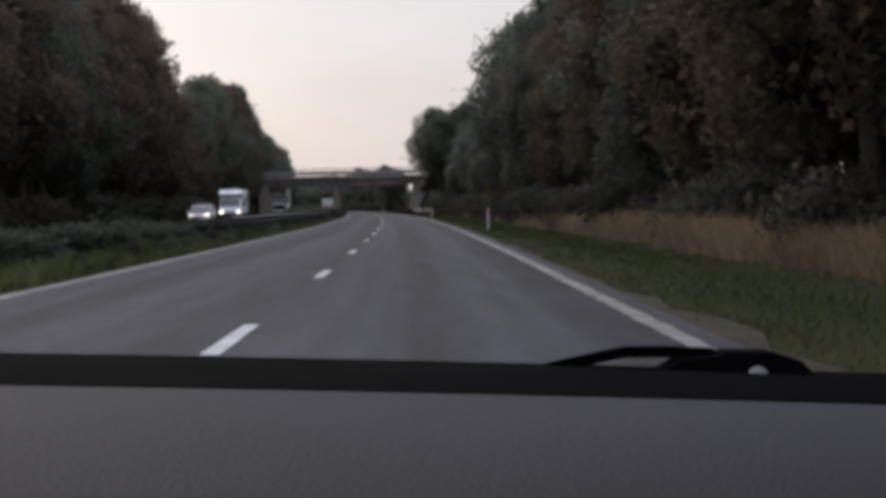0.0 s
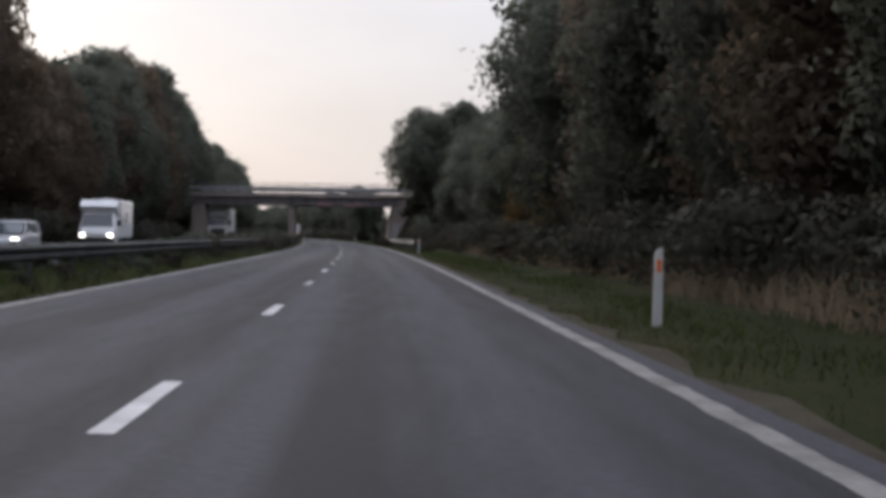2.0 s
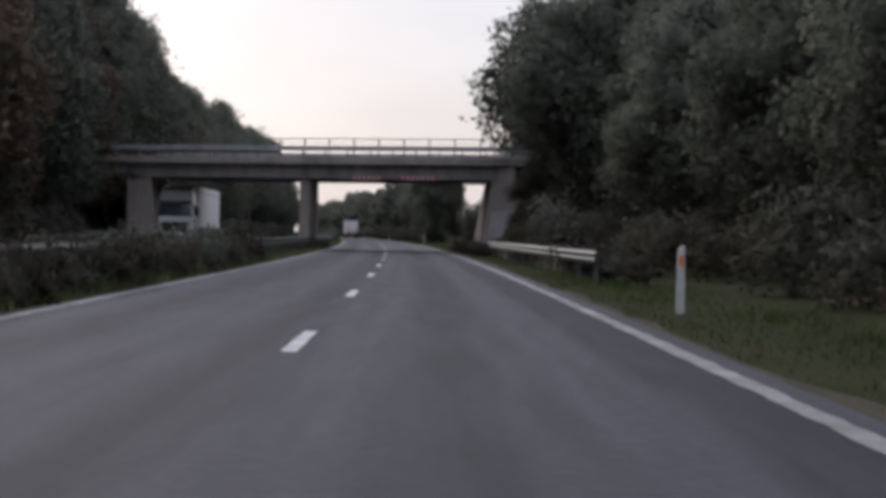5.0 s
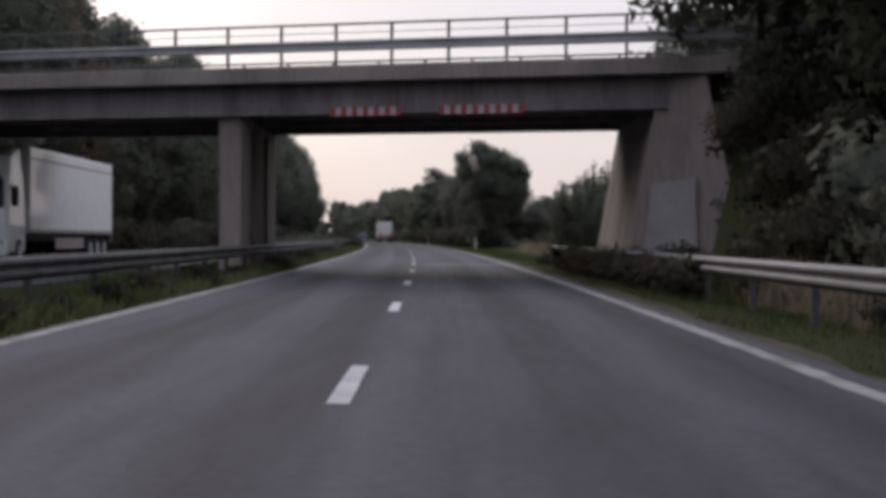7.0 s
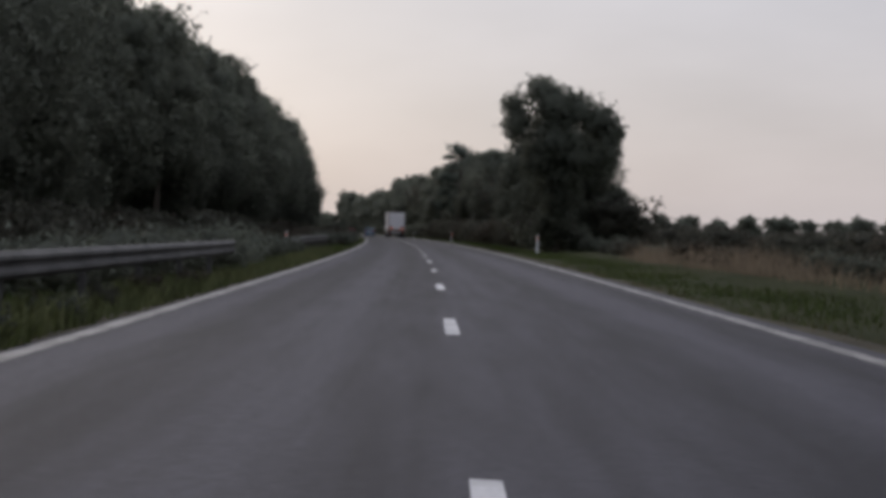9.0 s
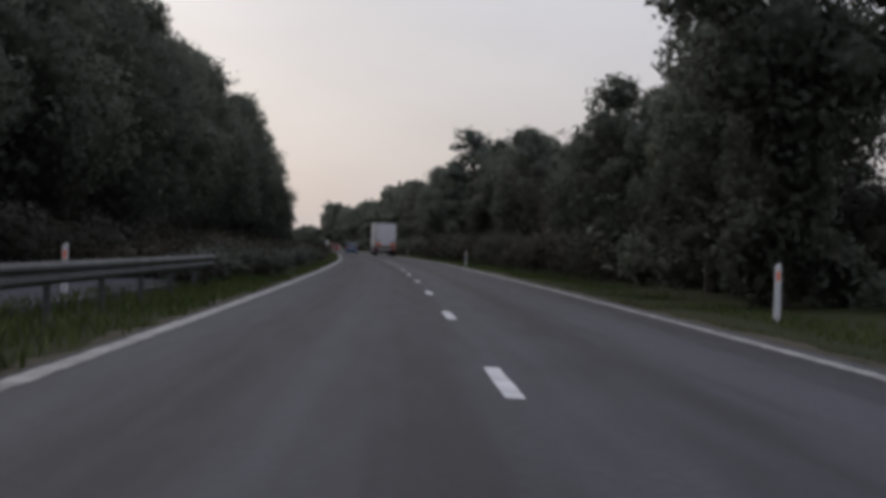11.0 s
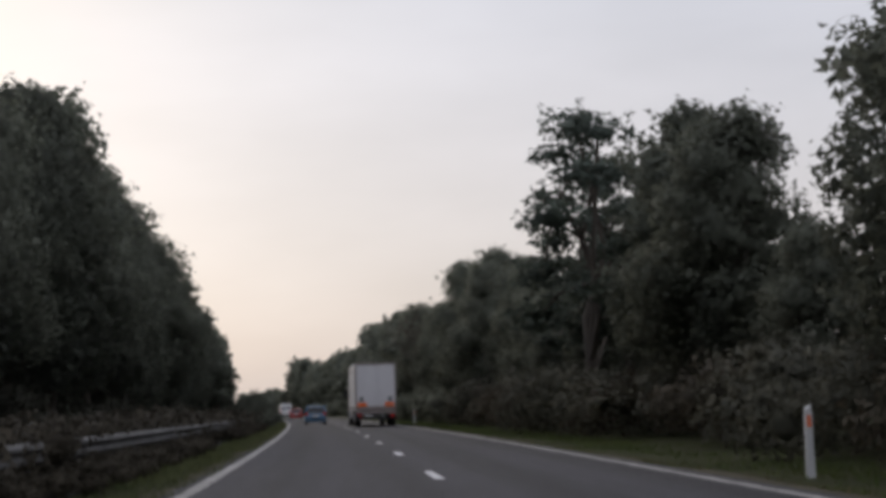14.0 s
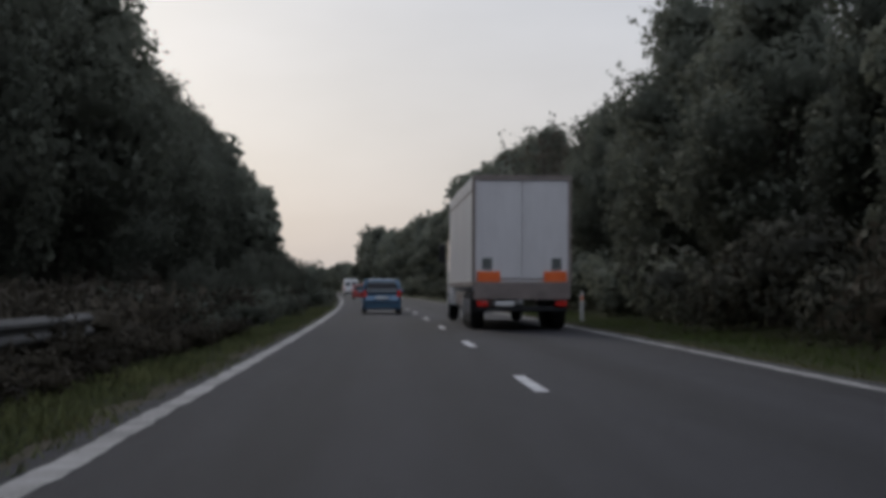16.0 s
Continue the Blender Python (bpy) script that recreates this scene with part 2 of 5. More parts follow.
M = {
    "asphalt": asphalt_material(),
    "patch": surface("patched_asphalt", (0.06, 0.058, 0.06), (0.092, 0.09, 0.091), 0.8, 0.85, 0.4, fine=40),
    "line": line_material(),
    "edge": surface("worn_edge_paint", (0.105, 0.1, 0.092), (0.29, 0.278, 0.258), 1.2, 0.75, 0.3, fine=18),
    "soil": surface("bare_sandy_soil", (0.04, 0.036, 0.027), (0.075, 0.066, 0.046), 0.9, 0.95, 0.6, spec=0.04, fine=14),
    "matt": surface("matt_black_plastic", (0.0018, 0.0018, 0.002), (0.003, 0.003, 0.0034), 6, 0.95, spec=0.01),
    "ground": surface("rough_grass_ground", (0.016, 0.021, 0.0075), (0.034, 0.034, 0.0145), 0.25, 0.95, 0.6, spec=0.04, fine=5),
    "blade": surface("grass_blades", (0.031, 0.052, 0.014), (0.07, 0.08, 0.026), 0.22, 0.8, island=0.25, spec=0.04, fine=2, thin=0.3),
    "weed": surface("olive_weeds", (0.045, 0.058, 0.024), (0.115, 0.118, 0.05), 0.3, 0.85, island=0.25, spec=0.04, fine=2, thin=0.3),
    "dry": surface("dry_grass_blades", (0.13, 0.1, 0.062), (0.24, 0.18, 0.115), 0.3, 0.85, island=0.25, fine=2, thin=0.3),
    "gold_grass": surface("golden_dry_grass", (0.2, 0.145, 0.08), (0.36, 0.26, 0.15), 0.3, 0.85, island=0.3, fine=2, thin=0.35),
    "straw": surface("short_straw_grass", (0.062, 0.055, 0.027), (0.115, 0.093, 0.046), 0.4, 0.85, island=0.25, spec=0.04, fine=2, thin=0.3),
    "bark": surface("bark", (0.05, 0.042, 0.035), (0.1, 0.085, 0.07), 2, 0.95, 0.8, stretch=(1, 1, 0.2)),
    "leaf": surface("green_leaves", (0.098, 0.106, 0.084), (0.16, 0.168, 0.128), 0.4, 0.75, 0.8, obj=0.25, island=0.12, spec=0.06, thin=0.45, fine=6),
    "leaf_dark": surface("dark_green_leaves", (0.085, 0.094, 0.076), (0.14, 0.148, 0.114), 0.4, 0.75, 0.8, obj=0.25, island=0.12, spec=0.06, thin=0.45, fine=6),
    "leaf_red": surface("browning_leaves", (0.105, 0.09, 0.07), (0.185, 0.135, 0.092), 0.35, 0.75, 0.8, obj=0.25, island=0.15, spec=0.06, thin=0.45, fine=6),
    "leaf_gold": surface("yellowing_leaves", (0.12, 0.1, 0.053), (0.26, 0.165, 0.068), 0.45, 0.75, 0.8, obj=0.2, island=0.3, spec=0.08, thin=0.45, fine=5),
    "brush": surface("withered_brush", (0.045, 0.041, 0.032), (0.085, 0.073, 0.054), 0.5, 0.85, 0.8, obj=0.3, island=0.25, spec=0.06, thin=0.3, fine=6),
    # brownish leaves, darkened in colour for the shade below the crowns
    "under": surface("shaded_undergrowth", (0.05, 0.051, 0.041), (0.085, 0.083, 0.063), 0.5, 0.85, 0.8, obj=0.3, island=0.18, spec=0.06, thin=0.3, fine=6),
    "needle": surface("pine_needles", (0.055, 0.068, 0.058), (0.095, 0.112, 0.088), 0.8, 0.7, obj=0.2, island=0.25, spec=0.1, thin=0.35, fine=4),
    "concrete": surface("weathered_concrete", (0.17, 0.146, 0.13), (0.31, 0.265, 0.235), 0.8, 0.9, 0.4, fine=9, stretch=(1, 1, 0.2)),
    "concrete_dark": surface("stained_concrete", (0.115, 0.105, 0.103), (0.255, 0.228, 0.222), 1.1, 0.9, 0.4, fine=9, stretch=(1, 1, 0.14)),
    "panel": surface("pale_painted_concrete", (0.235, 0.218, 0.208), (0.32, 0.302, 0.292), 0.9, 0.8, 0.2, fine=10),
    "steel": surface("galvanised_steel", (0.075, 0.073, 0.072), (0.145, 0.141, 0.136), 1.5, 0.55, 0.15, metal=0.4, fine=12),
    # dirty steel; past the abutment its dark tone stands in for bridge shade
    "steel_dirty_shaded": surface("dirty_or_shaded_galvanised_steel", (0.046, 0.045, 0.043), (0.105, 0.101, 0.095), 1.2, 0.8, 0.2, spec=0.15, fine=10),
    "steel_mid": surface("weathered_galvanised_steel", (0.2, 0.2, 0.205), (0.33, 0.325, 0.32), 1.5, 0.5, 0.15, metal=0.3, fine=12),
    "hazard_white": surface("faded_white_board", (0.34, 0.33, 0.33), (0.48, 0.47, 0.46), 2, 0.6, fine=12),
    "hazard_red": surface("faded_red_board", (0.3, 0.05, 0.06), (0.4, 0.085, 0.075), 2, 0.6, fine=12),
    "white": surface("white_plastic", (0.46, 0.46, 0.45), (0.6, 0.6, 0.585), 1.5, 0.5, fine=20),
    "orange": surface("orange_reflector", (0.72, 0.13, 0.035), (0.82, 0.18, 0.05), 3, 0.35),
    "red": surface("red_paint", (0.45, 0.035, 0.03), (0.55, 0.06, 0.05), 3, 0.5),
    "rubber": surface("rubber", (0.012, 0.012, 0.013), (0.025, 0.025, 0.026), 6, 0.85, 0.2),
    "rim": surface("grey_rim", (0.25, 0.25, 0.26), (0.4, 0.4, 0.41), 6, 0.35, metal=0.7),
    "trim": surface("black_trim", (0.012, 0.012, 0.013), (0.022, 0.022, 0.024), 5, 0.6),
    # opaque panes; the paler base stands in for light coming through them
    "glass": glass("lightened_glass", (0.05, 0.065, 0.075)),
    "blue": paint("blue_car_paint", (0.05, 0.12, 0.2), 0.35, 0.8, 0.3),
    "body_grey": paint("dark_grey_car_paint", (0.06, 0.06, 0.065)),
    "silver": paint("pale_car_paint", (0.55, 0.56, 0.57)),
    "carred": paint("red_car_paint", (0.4, 0.04, 0.035)),
    "body_white": paint("white_vehicle_paint", (0.8, 0.8, 0.79), 0.4),
    "box_grey": surface("off_white_trailer_sheet", (0.58, 0.565, 0.56), (0.68, 0.665, 0.66), 0.7, 0.5, fine=6, stretch=(1, 1, 0.25)),
    "box_frame": surface("brownish_trailer_frame", (0.17, 0.142, 0.128), (0.25, 0.21, 0.19), 2, 0.6, fine=10),
    "notice": surface("dark_notice_sheet", (0.09, 0.1, 0.095), (0.16, 0.17, 0.16), 9, 0.6, fine=30),
    "dash": surface("grey_soft_plastic", (0.033, 0.0315, 0.036), (0.044, 0.042, 0.048), 3, 0.8, 0.25, spec=0.15, fine=260),
    "plate": surface("registration_plate", (0.6, 0.6, 0.58), (0.7, 0.7, 0.68), 4, 0.5),
    "tail": lamp_material("tail_lamp", (0.42, 0.018, 0.014), 0.03),
    "head": lamp_material("head_lamp", (1.0, 0.93, 0.8), 4.0),
    "clear": surface("clear_lamp", (0.5, 0.5, 0.5), (0.6, 0.6, 0.6), 3, 0.15, metal=0.4),
}


# ---- the road's line ----
_GY = np.arange(-400.0, 1600.0, 2.0)
_turn = np.cumsum(np.interp(_GY, KNOTS[0], KNOTS[1]) * 1e-3) * 2
_turn -= np.interp(0, _GY, _turn)
_GX = -np.cumsum(_turn) * 2
_GX -= np.interp(0, _GY, _GX)


def cx(y):
    return float(np.interp(y, _GY, _GX))


def head(y):
    """The road's heading in degrees, to the left of +y."""
    return math.degrees(float(np.interp(y, _GY, _turn)))


def opp(y):
    """The middle of the other carriageway, which draws nearer past the bridge."""
    return -12.1 + 2.6 * min(1, max(0, (y - 240) / 120))


# ---- mesh helpers ----
def to_mesh(name, verts, faces, mat, smooth=False, normals=None):
    """normals: one a vertex, for leaves that shade softly as a mass."""
    me = bpy.data.meshes.new(name)
    me.from_pydata([tuple(v) for v in verts], [], [tuple(f) for f in faces])
    me.materials.append(mat)
    if smooth or normals is not None:
        me.polygons.foreach_set("use_smooth", [True] * len(me.polygons))
    me.update()
    if normals is not None:
        me.normals_split_custom_set_from_vertices([tuple(v) for v in normals])
    return me


def bm_mesh(name, bm, mat, smooth=False):
    me = bpy.data.meshes.new(name)
    bmesh.ops.recalc_face_normals(bm, faces=bm.faces[:])
    bm.to_mesh(me)
    bm.free()
    me.materials.append(mat)
    if smooth:
        me.polygons.foreach_set("use_smooth", [True] * len(me.polygons))
    return me


def thing(name, label, category, group="", m=None, kind=""):
    ob = tagged(new(name), label, category, group, kind)
    if m is not None:
        ob.matrix_basis = m
    return ob


def part(name, me, parent, label="", m=None):
    ob = new(name, me)
    ob.parent = parent
    if m is not None:
        ob.matrix_basis = m
    if label:
        ob["label"] = label
    return ob


def box_bm(c, s, bevel=0.0, seg=1):
    bm = bmesh.new()
    bmesh.ops.create_cube(bm, size=1, matrix=Matrix.Translation(c) @ Matrix.Diagonal((*s, 1)))
    if bevel:
        bmesh.ops.bevel(bm, geom=bm.edges[:], offset=bevel, segments=seg, profile=0.5, affect="EDGES")
    return bm


def box(name, c, s, mat, bevel=0.0, seg=1):
    return bm_mesh(name, box_bm(c, s, bevel, seg), mat)


def cyl(name, c, r, depth, mat, axis="x", seg=20, r2=None, bevel=0.0):
    bm = bmesh.new()
    turn = {"x": pose(0, 0, 0, 0, 90, 0), "y": pose(0, 0, 0, 90, 0, 0), "z": Matrix()}[axis]
    bmesh.ops.create_cone(bm, cap_ends=True, segments=seg, radius1=r, radius2=r if r2 is None else r2, depth=depth, matrix=Matrix.Translation(c) @ turn)
    if bevel:
        rim = [e for e in bm.edges if len(e.link_faces) == 2 and any(len(f.verts) > 4 for f in e.link_faces)]
        bmesh.ops.bevel(bm, geom=rim, offset=bevel, segments=2, affect="EDGES")
    return bm_mesh(name, bm, mat)


def loft(name, rings, mat, close=True, caps=True, smooth=False):
    """A skin over rings of equally many points."""
    n = len(rings[0])
    verts = [p for ring in rings for p in ring]
    faces = []
    for i in range(len(rings) - 1):
        for j in range(n if close else n - 1):
            k = (j + 1) % n
            faces.append((i * n + j, i * n + k, (i + 1) * n + k, (i + 1) * n + j))
    if caps and close:
        faces += [tuple(range(n - 1, -1, -1)), tuple((len(rings) - 1) * n + j for j in range(n))]
    return to_mesh(name, verts, faces, mat, smooth)


def along(name, section, y0, y1, step, mat, close=True, offset=None, uv=False):
    """Sweeps a section of (offset, z) along the road."""
    ys = list(np.arange(y0, y1, step)) + [y1]
    rings = []
    for y in ys:
        h, base = radians(head(y)), cx(y)
        o = offset(y) if offset else 0.0
        rings.append([(base + (s + o) * math.cos(h), y + (s + o) * math.sin(h), z) for s, z in section])
    me = loft(name, rings, mat, close, caps=close)
    if uv:
        lay = me.uv_layers.new(name="UVMap")
        n = len(section)
        for lp in me.loops:
            lay.data[lp.index].uv = (section[lp.vertex_index % n][0], ys[lp.vertex_index // n])
    return me


def at(off, y, z=0.0, rz=0.0, scale=1.0):
    """A pose beside the road, turned to its heading; scale: one number or three."""
    h = radians(head(y))
    s = (scale,) * 3 if isinstance(scale, (int, float)) else scale
    return pose(cx(y) + off * math.cos(h), y + off * math.sin(h), z, 0, 0, head(y) + rz) @ Matrix.Diagonal((*s, 1))


# ---- ground and road ----
def structure(name, me, label=""):
    return tagged(new(name, me), label, "", "", "structure")


sect = [(-2500, -0.5), (-200, -0.4), (-60, 0.2), (-30, 0.35), (-21, 0.3), (-17.2, 0.0), (-16.4, -0.05), (-8.2, -0.08), (-7.4, -0.05), (-6.2, -0.12), (-4.9, -0.08), (-3.97, -0.025), (-3.8, -0.14),
        (3.9, -0.14), (4.05, -0.03), (5.0, -0.06), (6.5, -0.12), (8.5, 0.0), (11, 0.15), (14, 0.1), (40, -0.1), (300, -0.4), (2500, -0.5)]
ys = [-390, -60] + list(range(-30, 640, 10)) + [700, 800, 1000, 1300, 1590]
rows_ = []
for y in ys:
    h = radians(head(y))
    rows_.append([(cx(y) + s * math.cos(h), y + (s * math.sin(h) if abs(s) < 60 else 0), z + (0.06 * noise.noise((s * 0.4, y * 0.15, 3)) if 4.2 < abs(s) < 30 else 0)) for s, z in sect])
rows_ = [[(x, -2600, z) for x, y, z in rows_[0]]] + rows_ + [[(x, 2900, -0.5) for x, y, z in rows_[-1]]]
structure("ground", loft("ground", rows_, M["ground"], close=False, smooth=True), "rough grassy ground beside the road")
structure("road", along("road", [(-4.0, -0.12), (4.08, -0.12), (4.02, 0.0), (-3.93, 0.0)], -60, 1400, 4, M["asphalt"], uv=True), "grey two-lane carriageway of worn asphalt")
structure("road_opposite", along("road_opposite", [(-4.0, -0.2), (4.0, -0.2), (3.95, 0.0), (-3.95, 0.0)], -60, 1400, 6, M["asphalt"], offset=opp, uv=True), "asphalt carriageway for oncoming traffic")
rnd = random.Random(8)
rows_ = []
for i in range(33):
    q = 0.4 + i * 0.1
    rows_.append([(cx(236.5) + q, 236.5 + e + rnd.uniform(-0.12, 0.12) + 0.03 * q, z) for e, z in ((-1.7, -0.01), (-1.68, 0.003), (1.68, 0.003), (1.7, -0.01))])
structure("road_patch", loft("road_patch", rows_, M["patch"], close=False), "paler repair patch across one lane")


def ragged(name, off, width, y0, y1, seed, drift=lambda y: 0.0):
    """A painted edge line whose sides wander a little."""
    rnd = random.Random(seed)
    verts, faces = [], []
    y, i = y0, 0
    while y < y1:
        h = radians(head(y))
        o2 = off + drift(y)
        rough = 0.8 + 0.3 * min(1, max(0, (y - 330) / 60))
        for s in (o2 - width / 2 + rough * rnd.uniform(-0.022, 0.022), o2 + width / 2 + rough * rnd.uniform(-0.025, 0.025)):
            verts.append((cx(y) + s * math.cos(h), y + s * math.sin(h), 0.004))
        if i:
            faces.append((2 * i - 2, 2 * i - 1, 2 * i + 1, 2 * i))
        i += 1
        y += 0.35 if y < 480 else 5
    return to_mesh(name, verts, faces, M["edge"])


structure("edge_line_right", ragged("edge_line_right", 3.69, 0.19, -40, 1200, 1), "worn white edge line")
structure("edge_line_left", ragged("edge_line_left", -3.74, 0.21, -40, 1200, 2, lambda y: 0.12 * min(1, max(0, (y - 340) / 50))), "worn white edge line")
structure("edge_line_opposite", along("edge_line_opposite", [(-3.8, 0.004), (-3.6, 0.004)], -40, 1200, 8, M["line"], close=False, offset=opp), "white edge line of the other carriageway")
lane = tagged(new("lane_marking"), "broken white line between the lanes", "", "", "structure")
dash_me = to_mesh("dash", [(-0.075, -1.48, 0.004), (0.078, -1.5, 0.004), (0.08, -0.4, 0.004), (0.072, 0.5, 0.004), (0.075, 1.48, 0.004), (-0.07, 1.52, 0.004), (-0.078, 0.3, 0.004)], [(0, 1, 2, 3, 4, 5, 6)], M["line"])
for i in range(-2, 70):
    part("dash", dash_me, lane, m=at(0, 12.5 * i))


for nm, a, b in (("soil_edge_right", 3.98, 4.28), ("soil_edge_left", -4.12, -3.9)):
    rnd = random.Random(nm)
    rows_, y = [], -40.0
    while y < 520:
        h = radians(head(y))
        w0, w1 = (a, b + rnd.uniform(-0.2, 0.2)) if a > 0 else (a - rnd.uniform(-0.18, 0.2), b)
        rows_.append([(cx(y) + q * math.cos(h), y + q * math.sin(h), z) for q, z in ((w0, -0.012), ((w0 + w1) / 2, 0.0), (w1, -0.015))])
        y += 1.6
    structure(nm, loft(nm, rows_, M["soil"], close=False, smooth=True), "sandy bare strip at the edge of the asphalt")


# ---- guard rails ----
def guard_rail(y0, y1, off, face, label, mat="steel", rise=0.0):
    """W-beam on posts; face: +1 when the beam looks to +offset."""
    t = thing("guard_rail", label, "guard rail", "guard rails beside the road")
    w = [(0, 0.44), (0.03, 0.46), (0.08, 0.5), (0.08, 0.54), (0.02, 0.585), (0.02, 0.615), (0.08, 0.66), (0.08, 0.7), (0.03, 0.74), (0, 0.76)]
    prof = [(off + face * a, z + rise) for a, z in w]
    back = [(off + face * (a - 0.006), z + rise) for a, z in reversed(w)]
    part("beam", along("beam", prof + back, y0, y1, 4, M[mat]), t)
    post = bm_mesh("post", box_bm((-face * 0.06, 0, 0.3 + rise), (0.1, 0.06, 0.86), 0.008), M[mat])
    y = y0 + 0.5
    while y < y1:
        part("post", post, t, m=at(off, y))
        y += 4.0
    return t


guard_rail(40, 100, -4.72, 1, "dull grey guard rail in the grassy median", "steel_dirty_shaded", 0.06)
guard_rail(104, 268, -4.72, 1, "dull grey guard rail among weeds in the median", "steel_dirty_shaded", 0.06)
guard_rail(296, 328, -5.6, 1, "short grey guard rail in the overgrown median", "steel_dirty_shaded")
guard_rail(363, 377, -5.6, 1, "short grey guard rail half hidden by brambles", "steel_dirty_shaded")
guard_rail(391, 453, -5.6, 1, "dirty grey guard rail along the overgrown median", "steel_dirty_shaded")
guard_rail(160, 216, 5.6, -1, "grey galvanised guard rail before the bridge abutment")
# darker steel here paints the shade under the bridge
guard_rail(216, 238, 5.6, -1, "dull guard rail past the abutment, coloured as in bridge shade", "steel_dirty_shaded")


# ---- delineator posts ----
def delineator():
    t = thing("delineator_post", "white plastic roadside post with orange reflector", "road post", "white posts along the road")
    body = [[(-0.06, -0.05, -0.1), (0.06, -0.05, -0.1), (0.06, 0.02, -0.1), (0.0, 0.055, -0.1), (-0.06, 0.02, -0.1)],
            [(-0.055, -0.045, 0.86), (0.055, -0.045, 0.86), (0.055, 0.02, 0.86), (0.0, 0.05, 0.86), (-0.055, 0.02, 0.86)],
            [(-0.045, -0.04, 0.95), (0.045, -0.04, 1.0), (0.045, 0.015, 1.0), (0.0, 0.04, 0.98), (-0.045, 0.015, 0.95)]]
    part("post_body", loft("post_body", body, M["white"]), t)
    part("reflector", box("reflector", (0, -0.05, 0.76), (0.06, 0.012, 0.17), M["orange"], 0.003), t, "orange reflector")
    return t


post0 = delineator()
spots = [(5.27, 61.0), (5.25, 146), (6.3, 316), (5.42, 397.3), (5.4, 486), (-7.4, 70), (-7.4, 318), (-7.4, 405), (-7.4, 452)]
post0.matrix_basis = at(*spots[0])
for off, y in spots[1:]:
    copy_thing(post0, at(off, y, 0, (y * 7.3) % 8 - 4))


# ---- bridge ----
def bridge():
    """Concrete road bridge, skewed across the road. Local x runs along the bridge, y away from the camera."""
    m = pose(cx(218.6) + 0.55, 218.6, 0, 0, 0, -13.2)
    t = thing("road_bridge", "weathered concrete road bridge with steel railings across the carriageways", "bridge", m=m)
    x0, x1, dep = -22.5, 10.5, 8.2
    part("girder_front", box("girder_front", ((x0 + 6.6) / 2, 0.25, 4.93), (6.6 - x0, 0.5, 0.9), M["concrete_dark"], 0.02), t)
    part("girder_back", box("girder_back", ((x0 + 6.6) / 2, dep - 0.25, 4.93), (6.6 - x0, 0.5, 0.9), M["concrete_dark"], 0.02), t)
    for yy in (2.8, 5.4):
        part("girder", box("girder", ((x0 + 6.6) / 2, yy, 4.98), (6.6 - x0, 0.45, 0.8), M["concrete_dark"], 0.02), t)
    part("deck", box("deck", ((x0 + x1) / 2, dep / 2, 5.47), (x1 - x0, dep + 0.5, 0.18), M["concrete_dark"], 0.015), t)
    for nm, yy in (("edge_beam", -0.3), ("edge_beam", dep + 0.3)):
        eb = part(nm, box(nm, ((x0 + x1) / 2, yy, 5.59), (x1 - x0, 0.32, 0.46), M["concrete"], 0.025), t)
    post = box("railing_post", (0, 0, 0.56), (0.07, 0.08, 1.13), M["steel"], 0.006)
    for yy in (-0.3, dep + 0.3):
        for i in range(21):
            x = x0 + 0.4 + i * 1.62
            part("railing_post", post, t, m=pose(x, yy, 5.82))
        part("top_rail", box("top_rail", ((x0 + x1) / 2, yy, 6.96), (x1 - x0, 0.07, 0.06), M["steel"], 0.012), t)
        wb = [(0.04, -0.15), (0.07, -0.1), (0.05, -0.03), (0.05, 0.03), (0.07, 0.1), (0.04, 0.15), (0.03, 0.15), (0.03, -0.15)]
        part("rail_beam", loft("rail_beam", [[(x, yy + (a if yy > 0 else -a), 6.36 + b) for a, b in wb] for x in (x0, x1)], M["steel_mid"]), t)
        part("lower_wire", box("lower_wire", ((x0 + x1) / 2, yy, 6.72), (x1 - x0, 0.02, 0.02), M["steel"]), t)
    for yy in (0.55, 4.1, 7.6):
        part("pillar", bm_mesh("pillar", box_bm((-5.88 - 0.29 * yy, yy, 2.2), (0.68, 0.75, 4.6), 0.04, 2), M["concrete"]), t)
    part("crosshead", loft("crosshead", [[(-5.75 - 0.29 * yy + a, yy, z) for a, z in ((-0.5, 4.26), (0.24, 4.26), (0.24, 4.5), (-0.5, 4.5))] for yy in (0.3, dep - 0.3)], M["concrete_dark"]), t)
    # battered abutment wall, wider at its foot, with a wing wall
    ring = lambda z, a, b: [(a, 0.1, z), (b, 0.1, z), (b - 2.3, dep - 0.1, z), (a - 2.3, dep - 0.1, z)]
    part("abutment", loft("abutment", [ring(-0.4, 5.3, 7.4), ring(4.5, 6.15, 7.6), ring(5.36, 6.62, 7.6)], M["concrete"]), t)
    wing = [[(6.0, -0.1, -0.4), (8.9, -1.2, -0.4), (8.9, -0.8, -0.4), (6.0, 0.3, -0.4)], [(6.62, -0.1, 5.35), (7.5, -0.3, 5.35), (7.5, 0.1, 5.35), (6.62, 0.3, 5.35)]]
    part("wing_wall", loft("wing_wall", wing, M["concrete"]), t)
    pan = [[(5.85, -0.115, 0.3), (7.35, -0.63, 0.3), (7.35, -0.5, 0.3), (5.85, 0.1, 0.3)], [(6.1, -0.115, 2.5), (7.3, -0.535, 2.65), (7.3, -0.4, 2.65), (6.1, 0.1, 2.5)]]
    rear = [[(3.0, 8.1, -0.4), (4.32, 8.1, 5.3), (4.72, 8.1, 5.3), (3.4, 8.1, -0.4)], [(2.05, 15.3, -0.4), (2.15, 15.3, 0.5), (2.5, 15.3, 0.5), (2.4, 15.3, -0.4)]]
